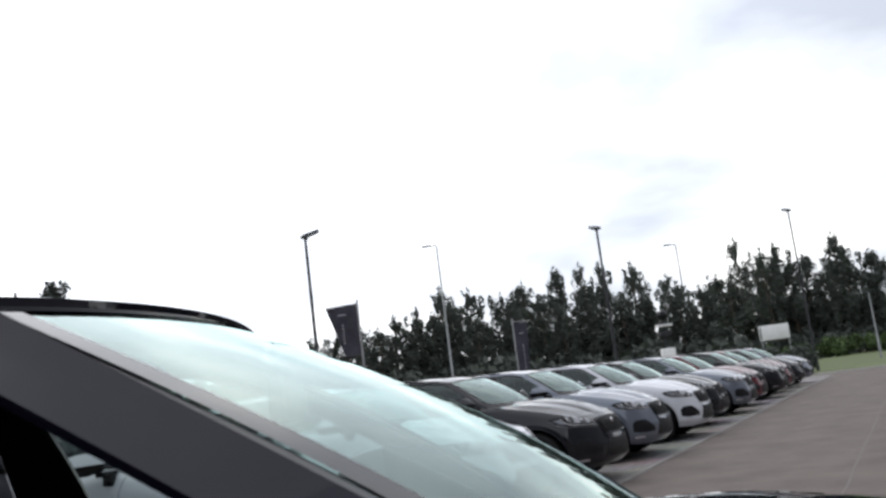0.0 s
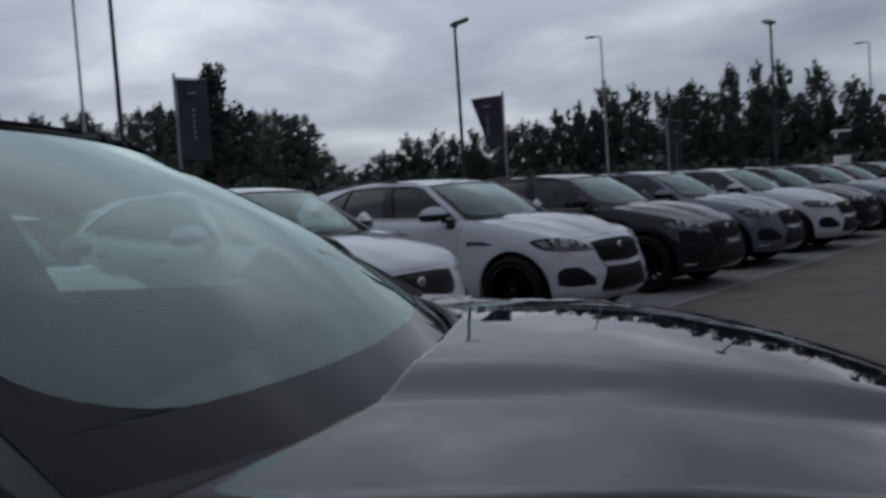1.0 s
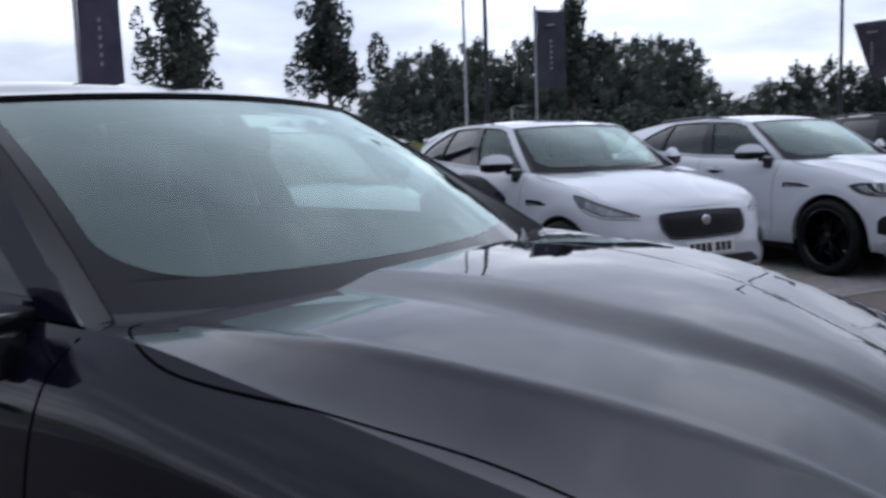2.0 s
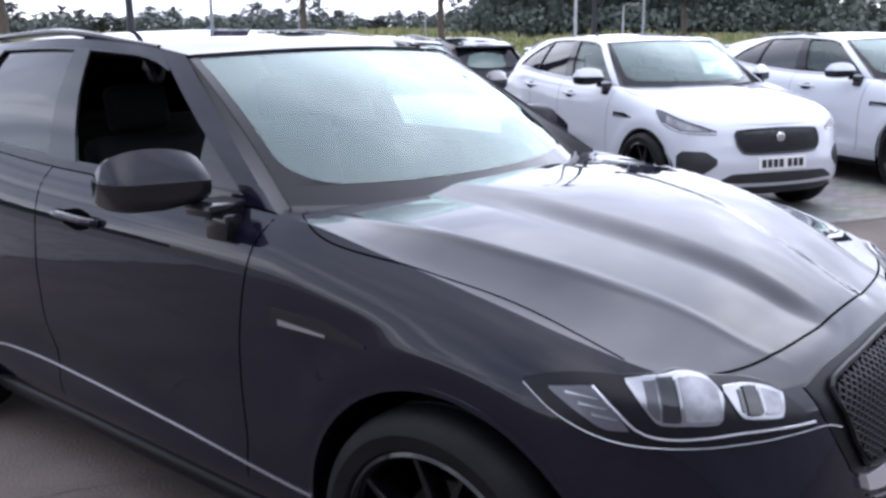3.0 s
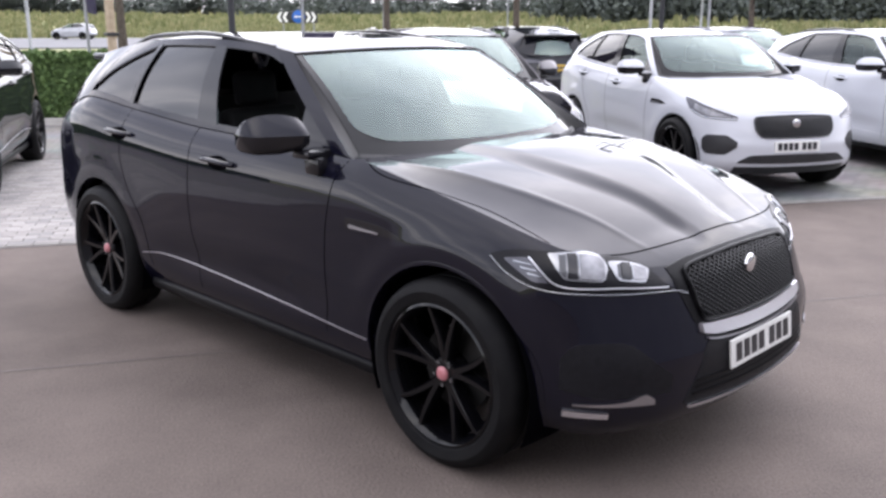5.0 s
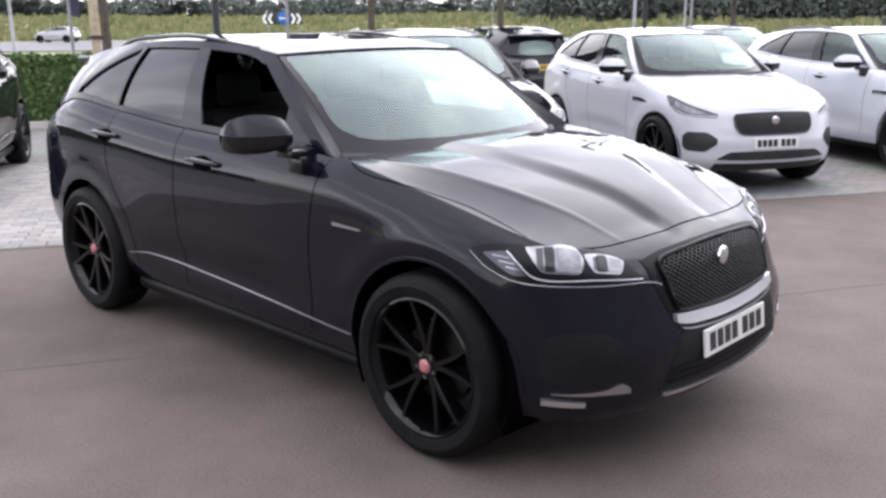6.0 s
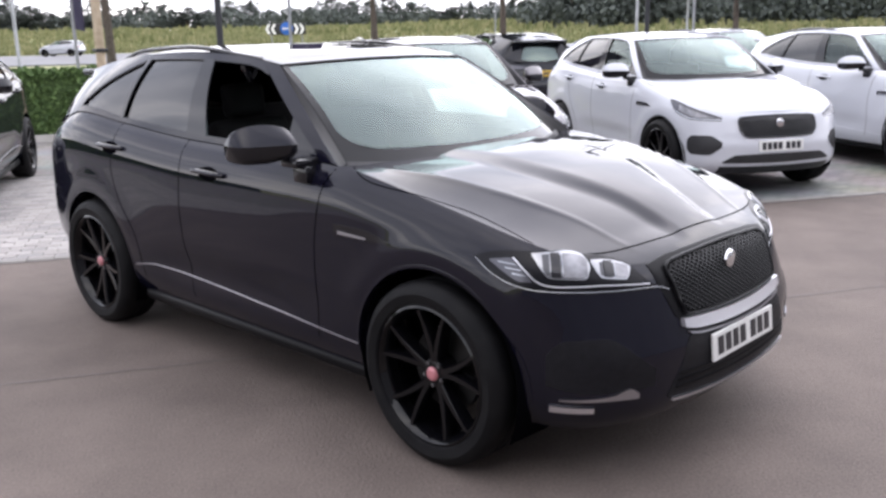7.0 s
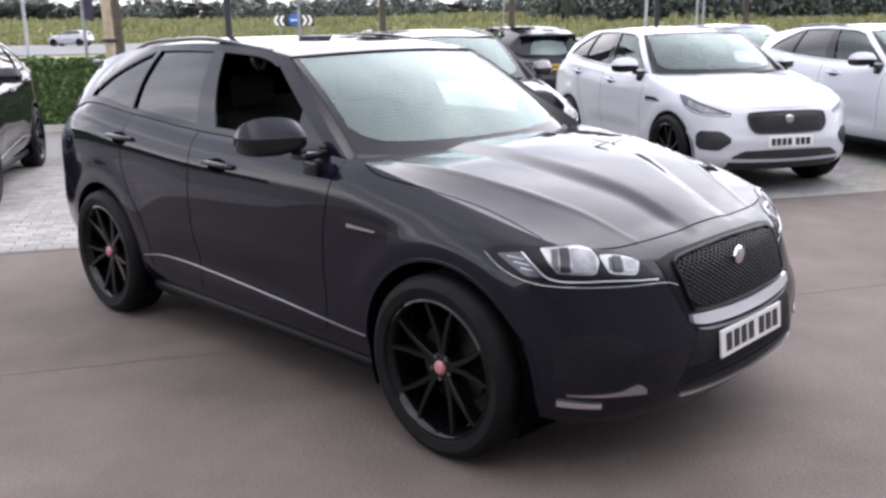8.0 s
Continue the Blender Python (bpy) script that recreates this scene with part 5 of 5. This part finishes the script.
# far woods: a few grown trees, copied along the skyline
WOODS = [tree("tall dark tree in the wood beyond the car park", 21 + k, (0, -300 - 12 * k, 0), 8.3, 0.3, 2.5 - 0.3 * (k % 2), 9500, 0.19, LEAF_DARK, spiky=k not in (1,), group="trees of the wood", taper=0.72) for k in range(5)]
skyline = curve([(-40, 6.2), (-30.2, 6.0), (-28.4, 5.0), (-26.7, 6.3), (-24.7, 5.4), (-23.5, 6.2), (-21.1, 6.9), (-19.4, 4.4), (-17.4, 5.0), (-15.4, 6.4), (-11.5, 6.9), (-8.6, 6.8), (-6.7, 5.8), (-2.3, 6.6), (-1.2, 5.7),
                 (1.1, 5.1), (6.2, 4.4), (9.7, 4.5), (11.4, 3.6), (12.6, 3.1), (14.2, 2.2), (15.6, 2.3), (16.5, 4.7), (20.6, 5.7), (23.3, 5.6), (25.1, 6.2), (26.6, 6.0), (28.3, 4.9), (29.8, 5.6), (32.4, 5.6), (34.6, 4.8), (35.8, 4.0), (37.0, 2.0), (42, 1.7), (80, 1.8)])
rnd = random.Random(77)
spots = []
az = -38.0
while az < 12.6:
    for layer, dist in ((0, (62 if az > -20.5 else 106) + rnd.uniform(-3, 3)), (1, (72 if az > -20.5 else 116) + rnd.uniform(-3, 3))):
        spots.append((az + rnd.uniform(-0.4, 0.4) + layer * 0.6, dist, 1.0 if layer else rnd.uniform(0.72, 0.98)))
    az += 1.75
az = 16.4
while az < 36.0:
    spots += [(az + rnd.uniform(-0.3, 0.3), 146 + rnd.uniform(-4, 4), rnd.uniform(0.85, 1.02)), (az + 0.7, 154 + rnd.uniform(-4, 4), 0.95)]
    az += 1.35
az = 12.8
while az < 74:
    spots.append((az, 205 + rnd.uniform(-15, 15), rnd.uniform(0.75, 1.15)))
    az += 1.25 if az > 36 else 1.6
for az, dist, f in spots:
    el = skyline(az)
    tall = max(1.45 + dist * math.tan(radians(el if dist < 170 else 1.25 + 0.75 * noise.noise((az * 0.35, 7.0, 0)) if az > 38 else max(min(el, 2.2), 1.4))), 2.0) * f
    k = rnd.randrange(5)
    wide = min(max(dist * 0.034 / 2.3, 0.6), 2.4) * rnd.uniform(0.85, 1.25)
    x, y, _ = polar((1.2, -1.5), az, dist)
    m = pose(x, y, ground_height(x, y) - 0.2, 0, 0, rnd.uniform(0, 360)) @ Matrix.Diagonal((wide, wide, tall / 8.0, 1))
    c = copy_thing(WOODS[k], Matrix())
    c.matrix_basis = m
    # far copies take the leaf colour with haze painted in
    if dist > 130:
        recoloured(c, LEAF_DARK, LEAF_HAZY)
for k, w in enumerate(WOODS):
    x, y, _ = polar((1.2, -1.5), -44 - 3 * k, 66)
    w.matrix_basis = pose(x, y, 0, 0, 0, 40 * k)

# undergrowth closes the foot of the wood
under = []
for k in range(60):
    x, y, _ = polar((1.2, -1.5), -40 + k * 0.92, (58 if k > 21 else 101) + rnd.uniform(-2, 2))
    under.append((x, y, 1.0, 2.2, rnd.uniform(1.4, 2.4)))
for k in range(30):
    x, y, _ = polar((1.2, -1.5), 14.5 + k * 0.8, 142 + rnd.uniform(-2, 2))
    under.append((x, y, 3.8, 3.0, rnd.uniform(2.0, 3.4)))
scrub = []
for k in range(34):
    x, y, _ = polar((1.2, -1.5), 34.0 + k * 1.2, 196 + rnd.uniform(-3, 3))
    scrub.append((x, y, 4.0, 3.6, rnd.uniform(2.0, 3.4)))
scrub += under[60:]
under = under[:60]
tagged(mesh_object("scrub", *leaf_cloud(scrub, 24000, 0.8, rnd), LEAF_HAZY, 0), "scrub along the far edge of the meadow, with haze put into its grey-green colour", "bushes", kind="stuff")
tagged(mesh_object("undergrowth", *leaf_cloud(under, 15000, 0.6, rnd), LEAF_DARK, 0), "dark bushes along the foot of the wood", "bushes", kind="stuff")

# tall dry grass on the meadow
TUFT = leaf_material("tall_dry_grass", (0.13, 0.16, 0.055), (0.34, 0.32, 0.165))
tufts = ([], [])
for _ in range(15000):
    az = rnd.uniform(13, 73)
    near = 62 if az < 49 else 119
    dist = near + (188 - near) * rnd.random() ** 1.4
    x, y, _z = polar((1.2, -1.5), az, dist)
    z, tall, wide = ground_height(x, y), rnd.uniform(0.25, 0.8), rnd.uniform(0.15, 0.5)
    if noise.noise((x * 0.06, y * 0.06, 2.0)) > 0.1:
        tall *= 1.7
    a = rnd.uniform(0, 3.2)
    for turn in (a, a + 1.57):
        c, d = math.cos(turn) * wide, math.sin(turn) * wide
        k = len(tufts[0])
        tufts[0].extend([(x - c, y - d, z - 0.05), (x + c, y + d, z - 0.05), (x + c * 0.7, y + d * 0.7, z + tall * rnd.uniform(0.6, 1)), (x, y, z + tall * 0.7), (x - c * 0.8, y - d * 0.8, z + tall)])
        tufts[1].append((k, k + 1, k + 2, k + 3, k + 4))
tagged(mesh_object("tall_grass", *tufts, TUFT, 0), "tall dry yellow-green grass on the meadow", "grass", kind="stuff")

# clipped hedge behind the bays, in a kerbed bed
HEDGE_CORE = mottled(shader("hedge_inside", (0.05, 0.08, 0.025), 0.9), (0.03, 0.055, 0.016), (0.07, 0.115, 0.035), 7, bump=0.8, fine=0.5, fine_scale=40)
hedge = thing("hedge", "clipped green hedge in a kerbed bed", "hedge")
length = 30.0
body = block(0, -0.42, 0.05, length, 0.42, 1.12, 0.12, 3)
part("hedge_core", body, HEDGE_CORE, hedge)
hv, hf = [], []
for _ in range(36000):
    u = rnd.uniform(0, length) if rnd.random() < 0.35 else rnd.uniform(length - 14, length)
    face = rnd.random()
    lump = 0.10 * noise.noise((u * 1.3, 3.1, 0)) + 0.06 * noise.noise((u * 4, 1, 0))
    if face < 0.55:
        y, z = -0.43 - lump + rnd.uniform(-0.06, 0.09), rnd.uniform(0.04, 1.2)
    elif face < 0.9:
        y, z = rnd.uniform(-0.48, 0.48), 1.14 + lump + rnd.uniform(-0.08, 0.09)
    else:
        y, z = 0.43 + rnd.uniform(-0.08, 0.06), rnd.uniform(0.1, 1.2)
    s = rnd.uniform(0.035, 0.085)
    turn = Euler((rnd.uniform(-1.3, 1.3), rnd.uniform(-1.3, 1.3), rnd.uniform(0, 6.3))).to_matrix()
    k = len(hv)
    for q in ((-0.5, 0, 0), (0, -0.33, 0.05), (0.55, 0, -0.08), (0, 0.33, 0.05)):
        hv.append(tuple(Vector((u, y, z)) + turn @ (Vector(q) * s * 1.5)))
    hf += [(k, k + 1, k + 2), (k, k + 2, k + 3)]
part("hedge_leaves", (hv, hf), LEAF_HEDGE, hedge, smooth=0)
c = bay(-3.8 - length, -9.95)
hedge.matrix_basis = pose(c.x, c.y, 0, 0, 0, 90 - 30.5)
row_slab("kerb", -40, -3.6, -9.30, -9.45, 0.11, 0.3, KERB_STONE, "pale concrete kerb in front of the hedge", "kerb")

# end of the lane: kerb, grass and a low hedge
row_slab("kerb_end", 41.0, 41.15, 22.0, -4.0, 0.11, 0.3, KERB_STONE, "pale kerb at the end of the lane", "kerb")
LAWN = mottled(shader("mown_grass", (0.1, 0.16, 0.04), 0.95), (0.075, 0.100, 0.034), (0.125, 0.150, 0.06), 0.5, fine=0.4, fine_scale=20, bump=0.5)
row_slab("lawn", 41.15, 104.0, 40.0, -12.0, 0.06, 0.3, LAWN, "mown green grass beyond the lane", "grass")


def bush(words, at, sx, sy, sz, leaves, leaf, material, seed):
    rnd = random.Random(seed)
    root = thing("bush", words, "bush")
    blobs = [(rnd.uniform(-0.6, 0.6) * sx, rnd.uniform(-0.6, 0.6) * sy, sz * rnd.uniform(0.3, 0.65), 0.4 * min(sx, sy), 0.38 * sz) for _ in range(12)]
    part("stems", joined(*[tube([(b[0] * 0.3, b[1] * 0.3, 0), (b[0], b[1], b[2])], [0.03, 0.01], 5) for b in blobs[:5]]), BARK, root)
    part("foliage", leaf_cloud(blobs, leaves, leaf, rnd), material, root, smooth=0)
    root.matrix_basis = pose(*at, 0, 0, 90 - 30.5)
    return root


bush("rounded dark bush at the end of the row", row_point(42.5, -2.6), 2.2, 2.0, 1.7, 2200, 0.22, LEAF_DARK, 4)
for k in range(9):
    bush("low clipped bush beyond the lawn at the end of the lane", row_point(88.0, -9.0 + 4.4 * k), 1.6, 3.4, 2.0, 1500, 0.34, LEAF_GREEN, 30 + k)

# ---- road beyond, signs, lamps, banners ----
mid = polar((3.81, -3.33), 64.0, 82.0)
away = Vector((-math.sin(radians(64)), math.cos(radians(64)), 0))
across = Vector((away.y, -away.x, 0))
corners = [(Vector(mid) + across * a + away * b)[:2] for a, b in ((-110, -12), (18, -12), (42, 32), (-110, 32))]
slab("far_road", corners, 0.03, 0.2, ROAD_GREY, "grey main road beyond the hedge", "road")

POLE_STEEL = mottled(shader("galvanised_steel", (0.30, 0.31, 0.32), 0.5, 0.6), (0.22, 0.23, 0.24), (0.36, 0.37, 0.38), 3)
POLE_DARK = mottled(shader("dark_pole", (0.02, 0.022, 0.025), 0.6, Specular_IOR_Level=0.3), (0.015, 0.016, 0.019), (0.03, 0.031, 0.035), 3)
LAMP_GREY = shader("lamp_case", (0.09, 0.095, 0.10), 0.45, 0.3)
LAMP_FACE = shader("lamp_glass", (0.5, 0.52, 0.5), 0.2)
SIGN_WHITE = mottled(shader("sign_white", (0.78, 0.78, 0.78), 0.5), (0.70, 0.70, 0.70), (0.82, 0.82, 0.82), 2)
SIGN_BLACK = shader("sign_black", (0.02, 0.02, 0.022), 0.5)
SIGN_BLUE = shader("sign_blue", (0.01, 0.10, 0.42), 0.4)
BANNER_DARK = mottled(shader("banner_cloth", (0.03, 0.03, 0.045), 0.8), (0.022, 0.022, 0.034), (0.045, 0.045, 0.062), 3, bump=0.2)
BANNER_PURPLE = mottled(shader("banner_cloth_violet", (0.05, 0.045, 0.08), 0.8), (0.04, 0.036, 0.07), (0.065, 0.058, 0.095), 3, bump=0.2)
BANNER_INK = shader("banner_bars", (0.30, 0.30, 0.33), 0.8)
WOOD_POST = mottled(shader("pale_timber", (0.42, 0.34, 0.24), 0.85), (0.34, 0.27, 0.18), (0.5, 0.41, 0.30), 8)


def lamp_post(words, at, height, turn, style="flood", material=None):
    """A street lamp: tapered pole on a flanged foot, with a flood head or a slim road head."""
    root = thing("street_lamp", words, "street lamp", "street lamps")
    mat = material or POLE_DARK
    part("pole", joined(tube([(0, 0, 0), (0, 0, 0.9), (0, 0, 0.95), (0, 0, height)], [0.085, 0.085, 0.06, 0.042], 12), block(-0.15, -0.15, 0, 0.15, 0.15, 0.02, 0.004)), mat, root)
    if style == "flood":
        head = part("lamp_head", moved(joined(block(-0.10, -0.17, -0.05, 0.42, 0.17, 0.06, 0.03), block(-0.06, -0.05, -0.12, 0.06, 0.05, -0.02, 0.01)), pose(0, 0, height + 0.08, 0, -18, 0)), LAMP_GREY, root)
        part("lamp_glass", moved(block(0.0, -0.14, -0.062, 0.39, 0.14, -0.052, 0.003), pose(0, 0, height + 0.08, 0, -18, 0)), LAMP_FACE, head)
    elif style == "road":
        head = part("lamp_head", joined(tube([(0, 0, height), (0.12, 0, height + 0.05), (0.35, 0, height + 0.07)], 0.03, 8), block(0.30, -0.10, height + 0.03, 0.85, 0.10, height + 0.11, 0.03)), LAMP_GREY, root)
        part("lamp_glass", block(0.38, -0.08, height + 0.022, 0.8, 0.08, height + 0.032, 0.003), LAMP_FACE, head)
    root.matrix_basis = pose(*at, 0, 0, turn)
    return root


lamp_post("car park lamp post with a tilted flood head", (-1.92, 24.97, 0), 6.45, 25)
lamp_post("car park lamp post with a flood head seen end on", (8.66, 32.65, 0), 6.9, 100)
lamp_post("car park lamp post with a flood head above the trees", (22.4, 45.6, 0), 8.75, 95)
lamp_post("tall slim road lamp in front of the wood", (3.28, 49.4, 0), 9.75, 175, "road", POLE_STEEL)
lamp_post("tall slim road lamp behind the parked row", (20.6, 59.9, 0), 9.55, 175, "road", POLE_STEEL)
lamp_post("car park lamp post close behind the banners", (-8.1, 16.3, 0), 6.6, 20)
lamp_post("tall grey road lamp beyond the hedge", (-14.8, 26.6, 0), 9.5, 170, "road", POLE_STEEL)
lamp_post("grey lamp post beyond the hedge with a pale foot", polar((3.81, -3.33), 68.7, 34), 8.0, 10, "road", POLE_STEEL)
lamp_post("grey lamp post beyond the hedge", polar((3.81, -3.33), 57.4, 16.5), 6.6, 30)
lamp_post("slim road lamp far across the meadow", polar((3.81, -3.33), 48.2, 90), 9.0, 60, "road", POLE_STEEL)
lamp_post("short pale lamp post on the meadow beyond the white car", polar((3.81, -3.33), 28.9, 45), 3.1, 60, "road", POLE_STEEL)
lamp_post("slim road lamp by the wood", polar((3.81, -3.33), 40.5, 95), 9.0, 60, "road", POLE_STEEL)
lamp_post("slim road lamp at the end of the lane", polar((0.6, -1.3), -28.4, 66), 4.4, 170, "road", POLE_STEEL)


def banner(words, at, top, turn, width, drop, cloth, taper=0.0):
    """A tall sail banner on a pale pole, with a column of bars for its lettering."""
    root = thing("banner", words, "banner", "banners along the hedge")
    part("banner_pole", tube([(0, 0, 0), (0, 0, top + 0.12)], 0.03, 10), POLE_STEEL, root)
    rows = []
    for t in np.linspace(0, 1, 15):
        z = top - drop * t
        w = width * (1 - taper * t)
        rows.append([(0.03 + w * s, 0.035 * math.sin(5 * t + 3 * s), z - 0.05 * s) for s in np.linspace(0, 1, 9)])
    sail = part("banner_cloth", grid(rows), cloth, root, solid=0.004)
    bars = [block(0.03 + width * 0.475, -0.045, top - drop * f - 0.035 * drop, 0.03 + width * 0.525, 0.045, top - drop * f, 0.0) for f in (0.38, 0.45, 0.52, 0.59, 0.66, 0.73)]
    for b in bars:
        part("lettering_bar", b, BANNER_INK, sail, smooth=0)
    part("crest_bar", block(0.03 + width * 0.36, -0.045, top - drop * 0.2, 0.03 + width * 0.64, 0.045, top - drop * 0.2 + 0.03, 0.0), BANNER_INK, sail, smooth=0)
    part("banner_arm", tube([(0, 0, top + 0.02), (width + 0.03, 0, top - 0.03)], 0.014, 6), POLE_STEEL, root)
    root.matrix_basis = pose(*at, 0, 0, turn)
    return root


banner("black sail banner on a pale pole with white lettering bars", (-6.75, 16.1, 0), 4.26, 20, 0.62, 1.65, BANNER_DARK)
banner("black tapering sail banner on a pale pole", (-0.55, 23.66, 0), 4.18, 184, 0.86, 1.4, BANNER_DARK, 0.5)
banner("violet-black sail banner on a pale pole", polar((2.08, -1.76), 54.0, 15.0), 4.3, 48, 0.62, 1.9, BANNER_PURPLE)
banner("dark blue banner hanging beside the hedge", polar((3.81, -3.33), 65.6, 17.5), 4.4, 62, 0.15, 2.5, BANNER_PURPLE)
banner("dark banner on a pale pole in front of the wood", (4.6, 30.5, 0), 3.6, 5, 0.5, 2.2, BANNER_DARK, 0.3)

stake = thing("timber_post", "pale timber post beside the hedge", "post")
part("post", tube([(0, 0, 0), (0, 0, 3.0)], [0.085, 0.075], 10), WOOD_POST, stake)
part("post_strap", block(-0.10, -0.10, 1.5, 0.10, 0.10, 1.56, 0.01), SIGN_BLACK, stake)
stake.matrix_basis = pose(*polar((3.81, -3.33), 64.3, 17.0))

chevron = thing("chevron_sign", "black and white roundabout chevron board with a blue roundel", "road sign")
board = part("sign_board", block(-1.25, -0.02, 1.75, 1.25, 0.02, 2.5, 0.01), SIGN_BLACK, chevron)
for k in (-0.95, 0.72):
    for off in (0.0, 0.36):
        x = k + off - 0.18
        d = 1 if k > 0 else -1
        v = [(x - 0.09 * d, -0.026, 1.80), (x + 0.09 * d, -0.026, 1.80), (x + 0.27 * d, -0.026, 2.125), (x + 0.09 * d, -0.026, 2.45), (x - 0.09 * d, -0.026, 2.45), (x + 0.09 * d, -0.026, 2.125)]
        part("chevron", (v + [(a, -0.018, b) for a, _, b in v], [(0, 1, 2, 5), (5, 2, 3, 4)] + [(i, (i + 1) % 6, (i + 1) % 6 + 6, i + 6) for i in range(6)]), SIGN_WHITE, board, smooth=0)
part("roundel", moved(revolve([(0.0, -0.06), (0.40, -0.06), (0.42, -0.05), (0.42, -0.03)], 32, "y", False), Matrix.Translation((0, 0, 2.15))), SIGN_BLUE, chevron, "blue roundel with a white arrow")
part("arrow", joined(block(-0.22, -0.068, 2.11, 0.22, -0.061, 2.19, 0.0), block(-0.27, -0.068, 2.08, -0.12, -0.061, 2.22, 0.0)), SIGN_WHITE, chevron)
for x in (-1.0, 1.0):
    part("sign_post", tube([(x, 0.05, 0), (x, 0.05, 2.45)], 0.045, 8), POLE_STEEL, chevron)
q = polar((3.81, -3.33), 53.4, 62)
chevron.matrix_basis = pose(*q, 0, 0, 53.4)

sign = thing("notice_board", "white notice board on two posts before the wood", "sign")
face = part("board", block(-0.78, -0.03, 1.99, 0.78, 0.03, 2.80, 0.02), SIGN_WHITE, sign)
part("board_bar", block(-0.72, -0.036, 2.06, -0.66, -0.031, 2.73, 0.0), SIGN_BLACK, face, smooth=0)
for x in (-0.7, 0.7):
    part("board_post", tube([(x, 0.06, 0), (x, 0.06, 2.8)], 0.05, 8), POLE_STEEL, sign)
sign.matrix_basis = pose(*polar((0.6, -1.3), -22.9, 52), 0, 0, -22.9)

mast = thing("camera_mast", "camera mast with a dark globe on a white cabinet", "mast")
part("cabinet", block(-0.35, -0.35, 0, 0.35, 0.35, 2.3, 0.04), SIGN_WHITE, mast)
part("mast_pole", tube([(0, 0, 2.3), (0, 0, 4.1)], 0.06, 10), POLE_DARK, mast)
part("camera_box", block(-0.32, -0.2, 2.95, 0.32, 0.2, 3.25, 0.05), POLE_DARK, mast)
part("camera_arm", block(-0.5, -0.08, 3.55, 0.5, 0.08, 3.68, 0.03), SIGN_WHITE, mast)
part("globe", moved(revolve([(0.30 * math.sin(a), -0.30 * math.cos(a)) for a in np.linspace(0.01, math.pi - 0.01, 14)], 20, "z", False), Matrix.Translation((0, 0, 4.2))), LAMP_DARK, mast)
mast.matrix_basis = pose(15.66, 49.3, 0)

# an unseen showroom front, added across the lane behind the camera, closes the place for reflections and shade
WALL_GREY = mottled(shader("unseen_wall_cladding", (0.17, 0.17, 0.18), 0.6), (0.14, 0.14, 0.15), (0.20, 0.20, 0.215), 0.7)
row_slab("wall_unseen", -16, 34, 12.8, 12.4, 7.4, 7.7, WALL_GREY, "unseen grey wall added across the lane for reflections and shade, a supposed showroom", "wall")

passing = recoloured(copy_thing(white_suv, pose(*polar((3.81, -3.33), 66.4, 106), 0, 0, -140)), WHITE_PAINT, SILVER_PAINT)
passing["label"] = "pale car on the main road beyond the hedge"
passing["group"] = ""

# ---- single paving blocks and edging setts, nearest the black car ----
frame_turn = Euler((0, 0, radians(90 - 30.5))).to_matrix().to_4x4()
blocks = [paver_mesh(0.195, 0.095, m) for m in BLOCKS]
setts = paver_mesh(0.195, 0.095, SETT)
base_inv = paving.matrix_world.inverted()
rnd = random.Random(9)
n_parts = 0
loose = {k: ([], []) for k in range(3)}
shape = paver(0.195, 0.095)
for i in range(-2, 48):
    for j in range(-55, 8):
        # rows run along the lane, half a block out of step
        u, v = -7.0 + 0.2 * j + (0.1 if i % 2 else 0), -0.36 - 0.1 * i
        if not (-15.5 < u < -4.4 and -4.9 < v < -0.15):
            continue
        k = rnd.choices((0, 1, 2), (5, 3, 2))[0]
        m = Matrix.Translation((*bay(u, v)[:2], -0.006 + rnd.uniform(-0.0015, 0.0015))) @ frame_turn @ Euler((rnd.uniform(-0.01, 0.01), rnd.uniform(-0.01, 0.01), rnd.uniform(-0.012, 0.012))).to_matrix().to_4x4()
        if -7.55 < u < -5.0 and v > -1.75 and n_parts < 230:
            ob = shared("brick", blocks[k], paving, base_inv @ m)
            n_parts += 1
        else:
            vs, fs = loose[k]
            b = len(vs)
            vs += [tuple(base_inv @ (m @ Vector(q))) for q in shape[0]]
            fs += [tuple(q + b for q in f) for f in shape[1]]
for k in range(3):
    ob = part("paving_blocks", loose[k], BLOCKS[k], paving, smooth=0)
    ob["kind"] = "stuff"
far_setts = ([], [])
for j in range(-110, 190):
    u = 0.2 * j
    m = Matrix.Translation((*bay(u, -0.085)[:2], -0.004)) @ frame_turn
    if -8.0 < u < -4.0:
        shared("edging_block", setts, paving, base_inv @ m)
    else:
        b = len(far_setts[0])
        far_setts[0].extend(tuple(base_inv @ (m @ Vector(q))) for q in shape[0])
        far_setts[1].extend(tuple(q + b for q in f) for f in shape[1])
ob = part("edging_blocks", far_setts, SETT, paving, smooth=0)
ob["kind"] = "stuff"
